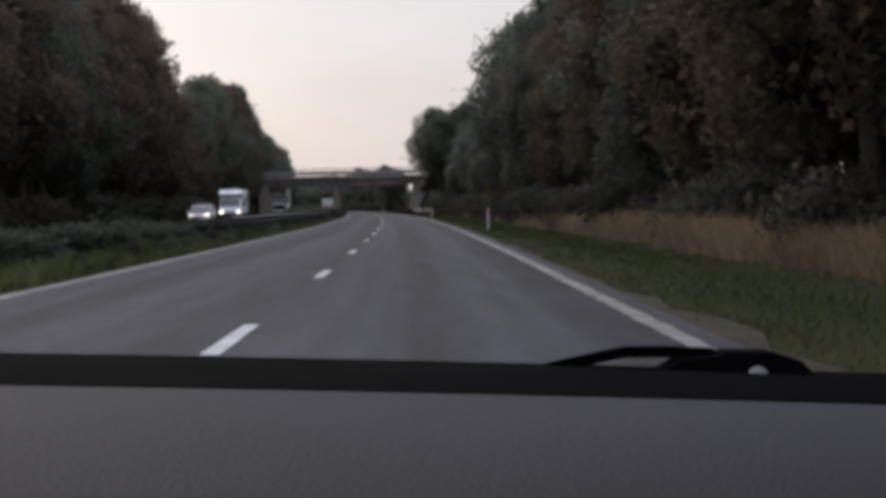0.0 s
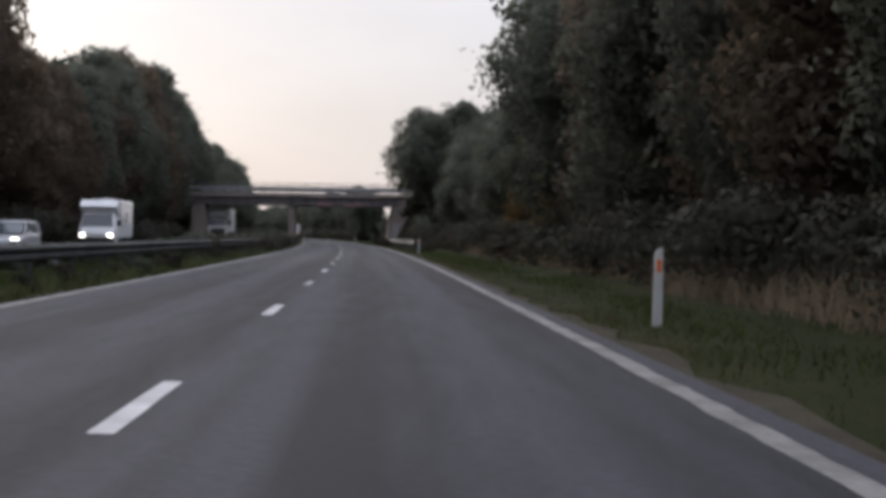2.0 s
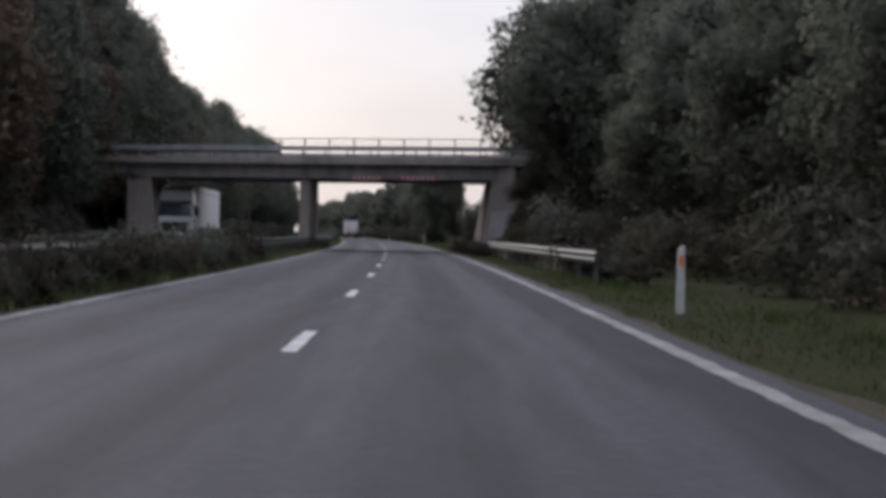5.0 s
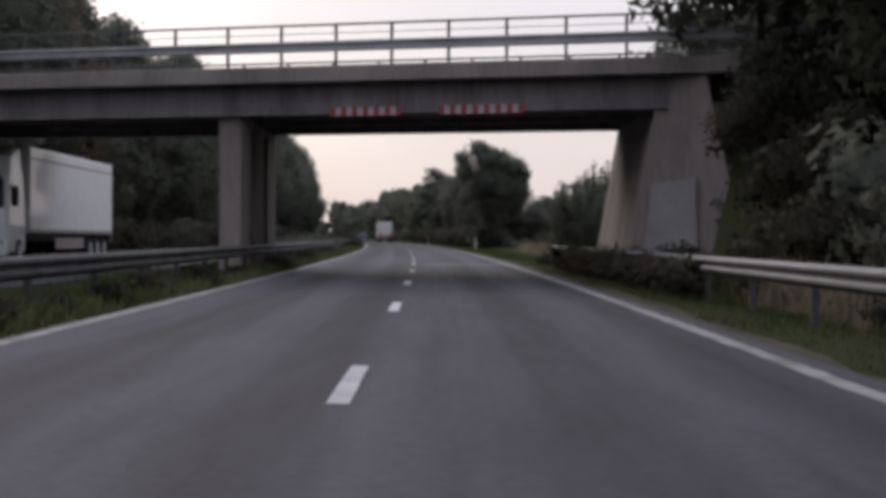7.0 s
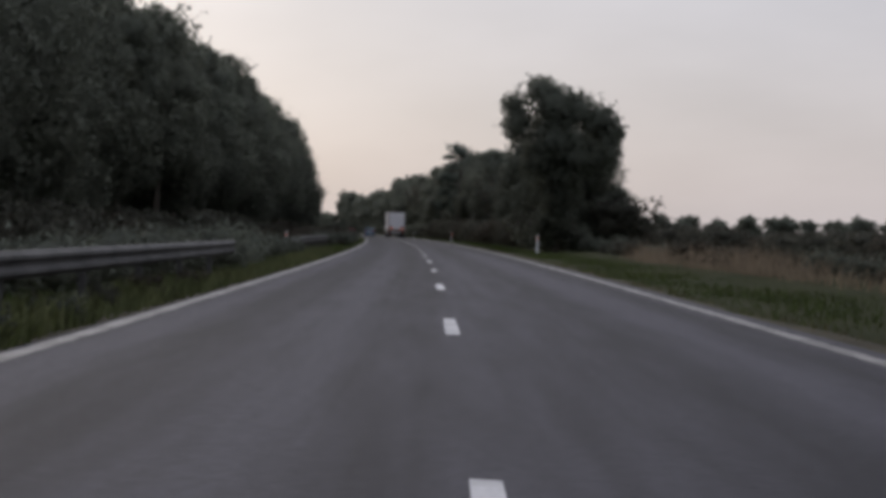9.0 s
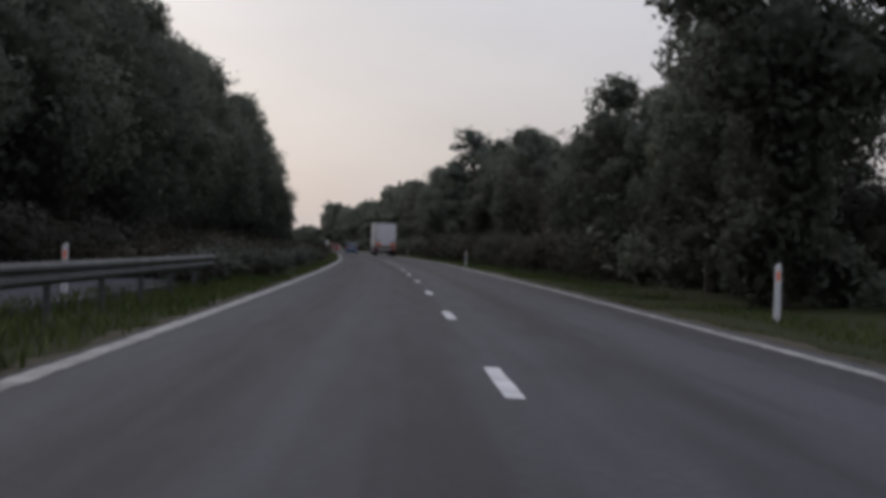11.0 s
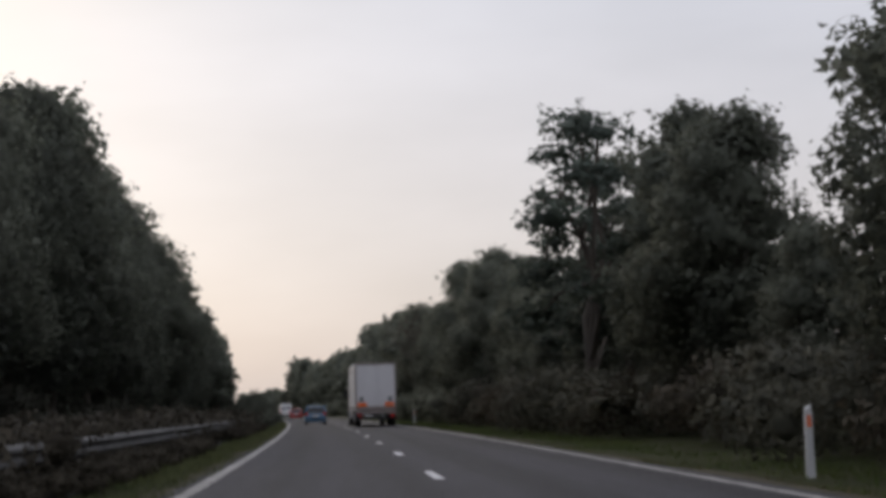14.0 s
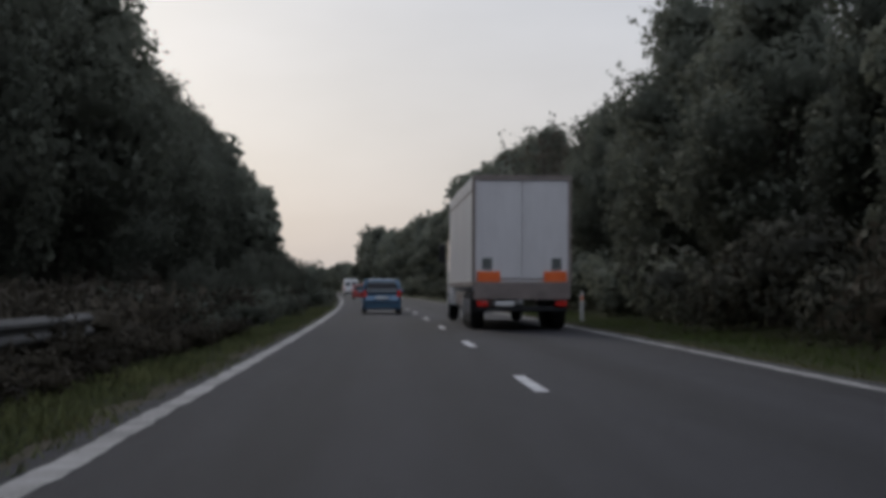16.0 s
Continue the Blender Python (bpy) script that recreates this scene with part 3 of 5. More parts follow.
    part("rear_wing_wall", loft("rear_wing_wall", rear, M["concrete"]), t)
    part("painted_panel", loft("painted_panel", pan, M["panel"]), t, "pale painted patch on the abutment")
    part("abutment_left", loft("abutment_left", [ring(-0.4, -18.2, -15.9), ring(5.36, -18.2, -16.7)], M["concrete"]), t)
    strip = box("hazard_block", (0, 0, 0), (0.155, 0.03, 0.24), M["hazard_red"], 0.004)
    strip_w = box("hazard_block", (0, 0, 0), (0.155, 0.03, 0.24), M["hazard_white"], 0.004)
    for s0 in (-2.85, 0.3):
        for i in range(13 if s0 < -1 else 15):
            part("hazard_block", strip if i % 2 == 0 else strip_w, t, m=pose(s0 + i * 0.16, -0.012, 4.56))
    return t


bridge()
rnd = random.Random(19)
for nm, x0, x1 in (("embankment_right", 8.6, 60), ("embankment_left", -60, -21.0)):
    rings = []
    for d, z in ((-13, -0.2), (-5, 3.2), (-0.6, 5.3), (8.8, 5.3), (13, 3.2), (21, -0.2)):
        rings.append([(x, d + rnd.uniform(-0.4, 0.4) + (1.5 if x in (x0, x1) else 0), z + rnd.uniform(-0.1, 0.1)) for x in np.linspace(x0, x1, 14)])
    me = loft(nm, rings, M["ground"], close=False, smooth=True)
    ob = structure(nm, me, "grassy embankment of the crossing road")
    ob.matrix_basis = pose(cx(218.6) + 0.55, 218.6, 0, 0, 0, -13.2)


# ---- trees ----
def sprays(centres, normals, size, rnd, long=1.6):
    """Leaf sprays: a pointed leaf at each centre, turned about its normal."""
    n = len(centres)
    a = rnd.normal(size=(n, 3))
    a -= (a * normals).sum(1, keepdims=True) * normals
    a /= np.linalg.norm(a, axis=1, keepdims=True) + 1e-9
    b = np.cross(normals, a)
    s = size * rnd.uniform(0.6, 1.35, (n, 1))
    v = np.empty((n, 3, 3))
    v[:, 0], v[:, 1] = centres - a * s * long / 2, centres + a * s * long / 2 - b * s * 0.35
    v[:, 2] = centres + a * s * long * 0.2 + b * s * 0.55 + normals * s * 0.2
    return v.reshape(-1, 3)


def unit(v):
    return v / (np.linalg.norm(v, axis=1, keepdims=True) + 1e-9)


def outward(q, soft):
    """Turns the triangles of sprays so that they face along soft, and gives a normal for each of their corners."""
    tri = q.reshape(-1, 3, 3)
    back = (np.cross(tri[:, 1] - tri[:, 0], tri[:, 2] - tri[:, 0]) * soft).sum(1) < 0
    tri[back] = tri[back][:, ::-1]
    return tri.reshape(-1, 3), np.repeat(soft, 3, 0)


def lump(c, r, rnd, sub=1):
    """A small uneven clump that fills the inside of a lobe."""
    bm = bmesh.new()
    bmesh.ops.create_icosphere(bm, subdivisions=sub, radius=1)
    vs = np.array([v.co[:] for v in bm.verts])
    fs = [tuple(v.index for v in f.verts) for f in bm.faces]
    bm.free()
    return vs * (np.asarray(r) * rnd.uniform(0.78, 1.12, (len(vs), 1))) + c, fs


def crown_mesh(name, lobes, leaves, size, mat, rnd, up=0.25, fill=0.72, sprigs=0):
    verts, faces, norms, base = [], [], [], 0
    heart = np.mean([c for c, r in lobes], 0)
    for c, r in lobes:
        c, r = np.asarray(c, float), np.asarray(r, float)
        if fill:
            vs, fs = lump(c, r * fill, rnd, 1)
            verts.append(vs)
            norms.append(unit(0.3 * unit(vs - c) + unit(vs - heart)))
            faces += [tuple(i + base for i in f) for f in fs]
            base += len(vs)
        n = max(8, int(leaves * 0.68 * r[0] * r[2]))
        d = unit(rnd.normal(size=(n, 3)))
        rad = rnd.uniform(0.62, 1.02, (n, 1)) + np.where(rnd.random((n, 1)) < 0.12, rnd.uniform(0, 0.28, (n, 1)), 0)
        nv = unit(d + rnd.normal(size=(n, 3)) * 0.7 + (0, 0, up))
        at_ = c + d * r * rad
        q, soft = outward(sprays(at_, nv, size, rnd), unit(0.45 * d + 0.8 * unit(at_ - heart) + rnd.normal(size=(n, 3)) * 0.3 + (0, 0, 0.2)))
        verts.append(q)
        norms.append(soft)
        faces += [tuple(range(base + 3 * i, base + 3 * i + 3)) for i in range(n)]
        base += len(q)
    for _ in range(sprigs):
        c, r = lobes[rnd.integers(len(lobes))]
        d = rnd.normal(size=3)
        d[2] = abs(d[2]) * 0.8
        d /= np.linalg.norm(d)
        k = 12
        tt = rnd.uniform(0.9, 1.0 + rnd.uniform(0.2, 0.75), (k, 1))
        pts = np.asarray(c) + d * np.asarray(r) * tt + rnd.normal(size=(k, 3)) * 0.09
        q, soft = outward(sprays(pts, unit(rnd.normal(size=(k, 3))), size * 0.7, rnd), unit(d + rnd.normal(size=(k, 3)) * 0.4))
        verts.append(q)
        norms.append(soft)
        faces += [tuple(range(base + 3 * i, base + 3 * i + 3)) for i in range(k)]
        base += len(q)
    return to_mesh(name, np.concatenate(verts), faces, mat, normals=np.concatenate(norms))


def tube(points, radii, seg=7):
    """Verts and faces of a tapered limb."""
    verts, faces = [], []
    pts = [Vector(p) for p in points]
    for i, p in enumerate(pts):
        d = (pts[min(i + 1, len(pts) - 1)] - pts[max(i - 1, 0)]).normalized()
        a = d.orthogonal().normalized()
        b = d.cross(a)
        for j in range(seg):
            t = 2 * math.pi * j / seg
            verts.append(p + radii[i] * (math.cos(t) * a + math.sin(t) * b))
    for i in range(len(pts) - 1):
        for j in range(seg):
            k = (j + 1) % seg
            faces.append((i * seg + j, i * seg + k, (i + 1) * seg + k, (i + 1) * seg + j))
    return verts, faces


def trunk_mesh(name, height, r, limbs, rnd, mat):
    verts, faces = [], []
    n = 7
    main = [(rnd.uniform(-0.12, 0.12) * i, rnd.uniform(-0.12, 0.12) * i, -0.4 + (height + 0.4) * i / n) for i in range(n + 1)]
    rad = [r * 1.35 if i == 0 else r * (1 - 0.8 * i / n) for i in range(n + 1)]
    jobs = [(main, rad)]
    for c, s in limbs:
        i = int(rnd.integers(2, n))
        a, c = np.array(main[i]), np.array(c)
        mid = (a + c) / 2 + rnd.normal(size=3) * 0.3 + (0, 0, 0.3)
        jobs.append(([a, mid, c, c + (c - mid) * 0.08], [rad[i] * 0.6, rad[i] * 0.35, 0.06, 0.02]))
    for p, q in jobs:
        v, f = tube(p, q)
        faces += [tuple(k + len(verts) for k in g) for g in f]
        verts += v
    return to_mesh(name, verts, faces, mat, True)


def broadleaf(seed, height, width, low, mat, label, leaves=330, size=0.24, lobes=17, group="roadside trees", name="broadleaf_tree", fill=0.6):
    """A tree of the given height and crown width; low: where the crown begins."""
    rnd = np.random.default_rng(seed)
    t = thing(name, label, "tree", group)
    lob = []
    for i in range(lobes):
        f = (i + 0.5) / lobes
        z = low + (height - low) * (0.08 + 0.84 * f)
        belly = math.sin(math.pi * min(1, 0.25 + 0.72 * f)) ** 0.75
        a = i * 2.4 + rnd.uniform(-0.5, 0.5)
        r = width * 0.5 * belly * rnd.uniform(0.36, 0.66)
        s = width * rnd.uniform(0.19, 0.28) * (1.12 - 0.38 * f)
        lob.append(((r * math.cos(a), r * math.sin(a), z), (s, s * rnd.uniform(0.9, 1.1), s * rnd.uniform(0.75, 1.0))))
    lob.append(((rnd.uniform(-0.4, 0.4), rnd.uniform(-0.4, 0.4), height - width * 0.14), (width * 0.17, width * 0.17, width * 0.16)))
    part("trunk", trunk_mesh("trunk", height * 0.85, height * 0.018 + 0.05, lob[::2], rnd, M["bark"]), t)
    part("crown", crown_mesh("crown", lob, leaves, size, mat, rnd, sprigs=70, fill=fill), t)
    return t


def pine(seed, height, width, low, label):
    rnd = np.random.default_rng(seed)
    t = thing("pine_tree", label, "tree", "roadside trees")
    lob = []
    for i in range(15):
        f = (i + 0.5) / 15
        a = i * 2.4 + rnd.uniform(-0.6, 0.6)
        r = width * 0.5 * (1 - 0.75 * f) * rnd.uniform(0.6, 1.0)
        s = width * rnd.uniform(0.13, 0.2)
        lob.append(((r * math.cos(a), r * math.sin(a), low + (height - low) * f), (s, s, s * 0.55)))
    part("trunk", trunk_mesh("trunk", height * 0.86, height * 0.016 + 0.05, lob, rnd, M["bark"]), t)
    part("crown", crown_mesh("crown", lob, 330, 0.22, M["needle"], rnd, sprigs=60, fill=0.5), t)
    return t


def bush(seed, height, width, mat, label, leaves=200, size=0.18, name="bush", fill=0.5):
    rnd = np.random.default_rng(seed)
    t = thing(name, label, "bush", "roadside bushes")
    lob = [((rnd.uniform(-0.35, 0.35) * width, rnd.uniform(-0.35, 0.35) * width, height * rnd.uniform(0.2, 0.68)),
            (width * rnd.uniform(0.18, 0.28),) * 2 + (height * rnd.uniform(0.24, 0.34),)) for _ in range(9)]
    part("woody_base", trunk_mesh("woody_base", height * 0.6, 0.05, lob[:2], rnd, M["bark"]), t)
    part("foliage", crown_mesh("foliage", lob, leaves, size, mat, rnd, sprigs=10, fill=fill), t)
    return t


def willow_shrub(seed, height, width, label):
    """A shrub of many upright rods with narrow leaves and a ragged top."""
    rnd = np.random.default_rng(seed)
    t = thing("willow_shrub", label, "bush", "roadside bushes")
    sv, sf, centres = [], [], []
    for _ in range(190):
        a, lean = rnd.uniform(0, 2 * math.pi), rnd.uniform(0, 0.27)
        spread = rnd.uniform(0, 1)
        foot = np.array([math.cos(a), math.sin(a), 0]) * spread * width * 0.34
        top = foot + np.array([math.cos(a) * lean * width, math.sin(a) * lean * width, height * rnd.uniform(0.75, 1.05) * (1 - 0.7 * lean) * (1 - 0.28 * spread ** 2)])
        mid = (foot + top) / 2 + (0, 0, 0.25)
        v, f = tube([foot, mid, top], [0.03, 0.02, 0.006], 4)
        sf += [tuple(k + len(sv) for k in g) for g in f]
        sv += v
        for k in range(230):
            s = 1.03 * rnd.uniform(0.0, 1.0) ** 1.15
            p = foot * (1 - s) ** 2 + 2 * mid * s * (1 - s) + top * s * s
            centres.append(p + rnd.normal(size=3) * (0.12 - 0.07 * s))
    c = np.array(centres)
    nv = rnd.normal(size=c.shape)
    nv /= np.linalg.norm(nv, axis=1, keepdims=True)
    q, soft = outward(sprays(c, nv, 0.062, rnd, 2.4), unit(unit(c - (0, 0, height * 0.3)) + rnd.normal(size=c.shape) * 0.3))
    core, cf = lump(np.array([0, 0, height * 0.36]), np.array([width * 0.36, width * 0.36, height * 0.38]), rnd, 2)
    faces = [tuple(range(3 * i, 3 * i + 3)) for i in range(len(c))] + [tuple(i + len(q) for i in f) for f in cf]
    part("woody_base", to_mesh("woody_base", sv, sf, M["bark"]), t)
    soft = np.concatenate([soft, unit(core - (0, 0, height * 0.36))])
    part("foliage", to_mesh("foliage", np.concatenate([q, core]), faces, M["leaf"], normals=soft), t)
    return t


def bare_tree(seed, height, width, label):
    """A mostly leafless tree: limbs that fork three times, with a few leaves left."""
    rnd = np.random.default_rng(seed)
    t = thing("bare_tree", label, "tree", "roadside trees")
    sv, sf, tips = [], [], []

    def limb(p, d, length, r, depth):
        pts = [p]
        for _ in range(3):
            d = d + rnd.normal(size=3) * 0.22 + (0, 0, 0.06)
            d /= np.linalg.norm(d)
            pts.append(pts[-1] + d * length / 3)
        v, f = tube(pts, [r, r * 0.85, r * 0.7, r * 0.5], 5)
        sf.extend(tuple(k + len(sv) for k in g) for g in f)
        sv.extend(v)
        if depth == 0:
            tips.extend(pts[1:])
            return
        for i in range(3 if depth > 1 else 4):
            a = rnd.uniform(0, 2 * math.pi)
            side = np.array([math.cos(a), math.sin(a), rnd.uniform(0.0, 0.7)])
            limb(pts[1 + i % 3], d * 0.75 + side * 0.8, length * rnd.uniform(0.55, 0.75), r * 0.5, depth - 1)

    for k in range(3):
        a = k * 2.1
        limb(np.array([0.25 * math.cos(a), 0.25 * math.sin(a), -0.3]), np.array([0.3 * math.cos(a), 0.3 * math.sin(a), 1.0]), height * 0.5, height * 0.012, 3)
    part("trunk", to_mesh("trunk", sv, sf, M["bark"], True), t)
    c = np.repeat(np.array(tips), 3, 0)
    c = c + rnd.normal(size=c.shape) * 0.18
    nv = rnd.normal(size=c.shape)
    nv /= np.linalg.norm(nv, axis=1, keepdims=True)
    part("crown", to_mesh("crown", sprays(c, nv, 0.15, rnd), [tuple(range(3 * i, 3 * i + 3)) for i in range(len(c))], M["brush"]), t)
    return t


def lone_tree(seed):
    """A tree with a leaning, lopsided crown over a leafy stem."""
    rnd = np.random.default_rng(seed)
    t = thing("broadleaf_tree", "lone roadside tree with a lopsided dark crown", "tree", "roadside trees")
    lob = []
    for x, z, r in ((-1.0, 9.6, 1.05), (-2.6, 8.6, 0.9), (-2.2, 7.4, 1.2), (-0.2, 8.3, 1.6), (1.4, 8.3, 1.2), (2.6, 7.7, 1.3), (3.5, 6.9, 0.8), (2.7, 5.8, 1.25), (1.3, 5.4, 1.5),
                    (0.0, 6.2, 1.7), (-0.9, 5.2, 1.1), (0.2, 4.0, 1.25), (0.4, 2.8, 1.2), (0.3, 1.6, 1.3), (-0.5, 0.9, 1.2), (1.3, 0.8, 1.1)):
        for k in (-0.8, 0.8):
            lob.append(((x + rnd.uniform(-0.25, 0.25), k * r * 0.7, z + rnd.uniform(-0.25, 0.25)), (r * rnd.uniform(0.75, 1.0),) * 2 + (r * rnd.uniform(0.7, 0.95),)))
    part("trunk", trunk_mesh("trunk", 8.6, 0.24, lob[::3], rnd, M["bark"]), t)
    part("crown", crown_mesh("crown", lob, 620, 0.17, M["leaf_dark"], rnd, sprigs=90, fill=0.6), t)
    return t


rt = random.Random(11)
KINDS = {
    "green": [broadleaf(1, 16, 8.5, 2.2, M["leaf"], "tall broadleaf tree with dense dull green leaves"), broadleaf(2, 16, 9.5, 1.8, M["leaf"], "broad broadleaf tree with dense dull green leaves"),
              broadleaf(3, 16, 7.5, 2.5, M["leaf_dark"], "tall dark green broadleaf tree")],
    "near": [broadleaf(13, 16, 8.5, 2.2, M["leaf"], "tall broadleaf tree with dense dull green leaves", 560, 0.19, fill=0.55), broadleaf(14, 16, 9.2, 1.6, M["leaf_dark"], "broad dark green broadleaf tree", 560, 0.19, fill=0.55),
             broadleaf(15, 16, 8.6, 2.0, M["leaf_red"], "tall broadleaf tree with reddish brown leaves", 560, 0.19, fill=0.55)],
    "under": [bush(27, 2.4, 4.4, M["under"], "undergrowth at the foot of the wood, crown shade in its colour", 440, 0.125, fill=0.35), bush(28, 2.0, 3.8, M["brush"], "brown undergrowth at the foot of the wood", 440, 0.125, fill=0.35)],
    "red": [broadleaf(4, 16, 9, 2.0, M["leaf_red"], "broadleaf tree turning brown in autumn"), broadleaf(5, 16, 8, 2.2, M["leaf_red"], "tall broadleaf tree with reddish brown leaves")],
    "gold": [broadleaf(6, 10, 6.5, 1.2, M["leaf_gold"], "smaller tree with yellow and orange autumn leaves", 260, 0.2, fill=0.25)],
    "thin": [broadleaf(8, 12, 6.5, 2.2, M["leaf_dark"], "slender tree with a sparse crown and gaps", 440, 0.2, 13, fill=0.25)],
    "over": [broadleaf(12, 16, 9.5, 7.0, M["leaf_dark"], "tall tree whose crown overhangs the bridge", 250, 0.25, 18, fill=0.3)],
    "pine": [pine(9, 13, 6.5, 4.0, "dark pine with layered ragged branches")],
    "bare": [bare_tree(51, 8, 5, "half bare tree with thin twisted branches")],
    "bush": [bush(21, 2.6, 4.2, M["leaf_dark"], "dense dark green roadside bush"), bush(22, 2.2, 3.6, M["leaf"], "rounded green bush at the edge of the wood")],
    "brush": [bush(25, 1.0, 2.4, M["brush"], "dark brown tangled brush in the median", 460, 0.1, "brush_thicket"), bush(26, 1.1, 2.8, M["brush"], "dark withered brush beside the guard rail", 430, 0.11, "brush_thicket")],
    "bramble": [bush(23, 1.1, 3.0, M["leaf_dark"], "low dark bramble thicket in the median", 440, 0.12, "bramble_thicket"), bush(24, 0.9, 2.2, M["under"], "low dull weeds in the median", 480, 0.11, "bramble_thicket")],
    "willow": [willow_shrub(31, 4.0, 4.6, "large upright willow shrub with narrow leaves")],
}
BASE = {"green": 16, "near": 16, "under": 2.4, "red": 16, "gold": 10, "thin": 12, "over": 16, "pine": 13, "bare": 8, "bush": 2.6, "bramble": 1.1, "brush": 1.0, "willow": 4.0}
used = set()


def plant(kind, off, y, height=None, wide=1.0, z=0.0):
    src = rt.choice(KINDS[kind])
    k = (height or BASE[kind]) / BASE[kind]
    m = at(off, y, z, rt.uniform(0, 360), (k * wide, k * wide, k))
    if src.name not in used:
        used.add(src.name)
        src.matrix_basis = m
        return src
    return copy_thing(src, m @ Matrix.Diagonal((*(1 / v for v in src.scale), 1)))


def belt(y0, y1, step, off, kinds, height, wide=1.0, jitter=1.0, into=None):
    """A row of trees; height: at the start and the end; into: a list that takes the poses of a joined wood instead."""
    y = y0
    while y < y1:
        f = (y - y0) / max(1e-6, y1 - y0)
        h = (height[0] * (1 - f) + height[1] * f) * rt.uniform(0.9, 1.08)
        o, yy, kind = off + rt.uniform(-jitter, jitter), y + rt.uniform(-1, 1), rt.choice(kinds)
        if into is None:
            plant(kind, o, yy, h, wide)
        else:
            k = h / 14
            into.append(at(o, yy, 0, rt.uniform(0, 360), (k * wide, k * wide, k)))
        y += step


def wood(name, label, poses, seeds):
    """Many far trees, joined: trunks and crowns in two materials."""
    kit = []
    for sd in seeds:
        rnd = np.random.default_rng(sd)
        lob = []
        for i in range(12):
            f = (i + 0.5) / 12
            belly = math.sin(math.pi * min(1, 0.25 + 0.72 * f)) ** 0.75
            a, r, q = i * 2.4 + rnd.uniform(-0.5, 0.5), 4.2 * belly * rnd.uniform(0.45, 0.75), rnd.uniform(1.5, 2.3)
            lob.append(((r * math.cos(a), r * math.sin(a), 1.5 + 11.5 * f), (q, q, q * 0.9)))
        me = crown_mesh("kit", lob, 34, 0.7, M["leaf_dark"], rnd, sprigs=12)
        tm = trunk_mesh("kit", 11, 0.28, lob[:3], rnd, M["bark"])
        kit.append([(np.array([v.co[:] for v in x.vertices]), [tuple(p.vertices) for p in x.polygons], np.array([v.vector[:] for v in x.vertex_normals])) for x in (me, tm)])
    vs, fs, ns, mi, base = [], [], [], [], 0
    for n, m in enumerate(poses):
        mat = np.array(m)
        for slot, (v, f, nrm) in enumerate(kit[n % len(kit)]):
            vs.append(v @ mat[:3, :3].T + mat[:3, 3])
            ns.append(unit(nrm @ mat[:3, :3].T))
            fs += [tuple(i + base for i in g) for g in f]
            mi += [slot] * len(f)
            base += len(v)
    me = to_mesh(name, np.concatenate(vs), fs, M["leaf_dark"], normals=np.concatenate(ns))
    me.materials.append(M["bark"])
    me.polygons.foreach_set("material_index", mi)
    return tagged(new(name, me), label, "woodland", "", "stuff")


BACK, FAR = [], []
# right side, before the bridge
belt(-2, 130, 6.0, 12.6, ["near"], (16, 15.5))
belt(-4, 122, 9.0, 19.5, ["green"], (18, 17), into=BACK)
belt(137, 160, 5.5, 12.0, ["green"], (9.5, 11), 1.05)
belt(135, 160, 9.0, 19, ["green"], (10, 11.5), into=BACK)
belt(164, 200, 6.0, 12.8, ["green"], (10.8, 13))
for off, y, h in ((13.0, 205, 15.5), (13.5, 212, 16), (19, 208, 17), (12.4, 237, 10.0), (14, 243, 11), (20, 214, 16), (27, 216, 15), (12.5, 224, 11), (17, 225, 12)):
    plant("green", off, y, h)
plant("over", 9.6, 216, 15.3)
plant("over", 10.2, 207, 14.0)
plant("over", 12.2, 121, 17.0)
plant("thin", 10.4, 235, 10.0, 1.1)
plant("gold", 10.2, 108, 7.0, 0.8)
plant("gold", 10.8, 113, 7, 0.8)
plant("gold", 10.6, 128, 7, 0.8)
belt(0, 200, 4.6, 9.8, ["under"], (2.3, 2.6), 1.0, 0.5)
belt(203, 216, 3.5, 10.2, ["bush"], (3.2, 3.6), 1.0, 0.4)
# right side, past the bridge
plant("willow", 8.6, 247.5, 4.4, 1.1)
lone_tree(31).matrix_basis = at(7.8, 322)
plant("thin", 8.8, 326.0, 7.4, 0.9)
plant("thin", 8.5, 332.0, 9.8, 0.95)
plant("thin", 9.8, 336.5, 9.4, 0.85)
plant("thin", 10.2, 342.0, 9.0, 0.9)
plant("thin", 9.6, 329.5, 5.6, 1.2)
for off, y, h in ((9.6, 328, 3.4), (10.6, 333, 4.2), (11.6, 338, 4.6), (10.8, 343, 5.0), (13.5, 335, 4.2), (14.5, 343, 4.6)):
    plant("thin", off, y, h, 1.5)
for kind, off, y, h in (("under", 11.4, 329, 4.0), ("under", 12.6, 334, 4.4), ("green", 9.8, 341, 8.0), ("green", 10.6, 347, 8.0)):
    plant(kind, off, y, h, 1.1)
plant("over", 10.8, 329, 7.8, 0.85)
belt(326, 346, 3.2, 9.4, ["bush"], (2.2, 2.8), 1.1, 0.5)
belt(258, 318, 4.0, 12.8, ["under"], (1.5, 1.7), 1.2, 0.8)
belt(346, 367, 4.5, 8.8, ["thin"], (8.2, 6.5), 1.1, 0.5)
belt(350, 368, 7.0, 12.0, ["green"], (7.2, 6.4))
plant("thin", 9.8, 374.0, 6.7, 1.0)
plant("thin", 10.5, 380, 5.2, 1.3)
plant("green", 12.0, 391.0, 5.0, 1.2)
plant("green", 11.2, 384.5, 4.8, 1.2)
plant("bare", 9.8, 386.5, 7.6, 0.7)
plant("bare", 10.6, 389.5, 7.2, 0.7)
plant("thin", 10.2, 392.0, 7.2, 1.1)
plant("thin", 9.6, 396.0, 9.9, 1.2)
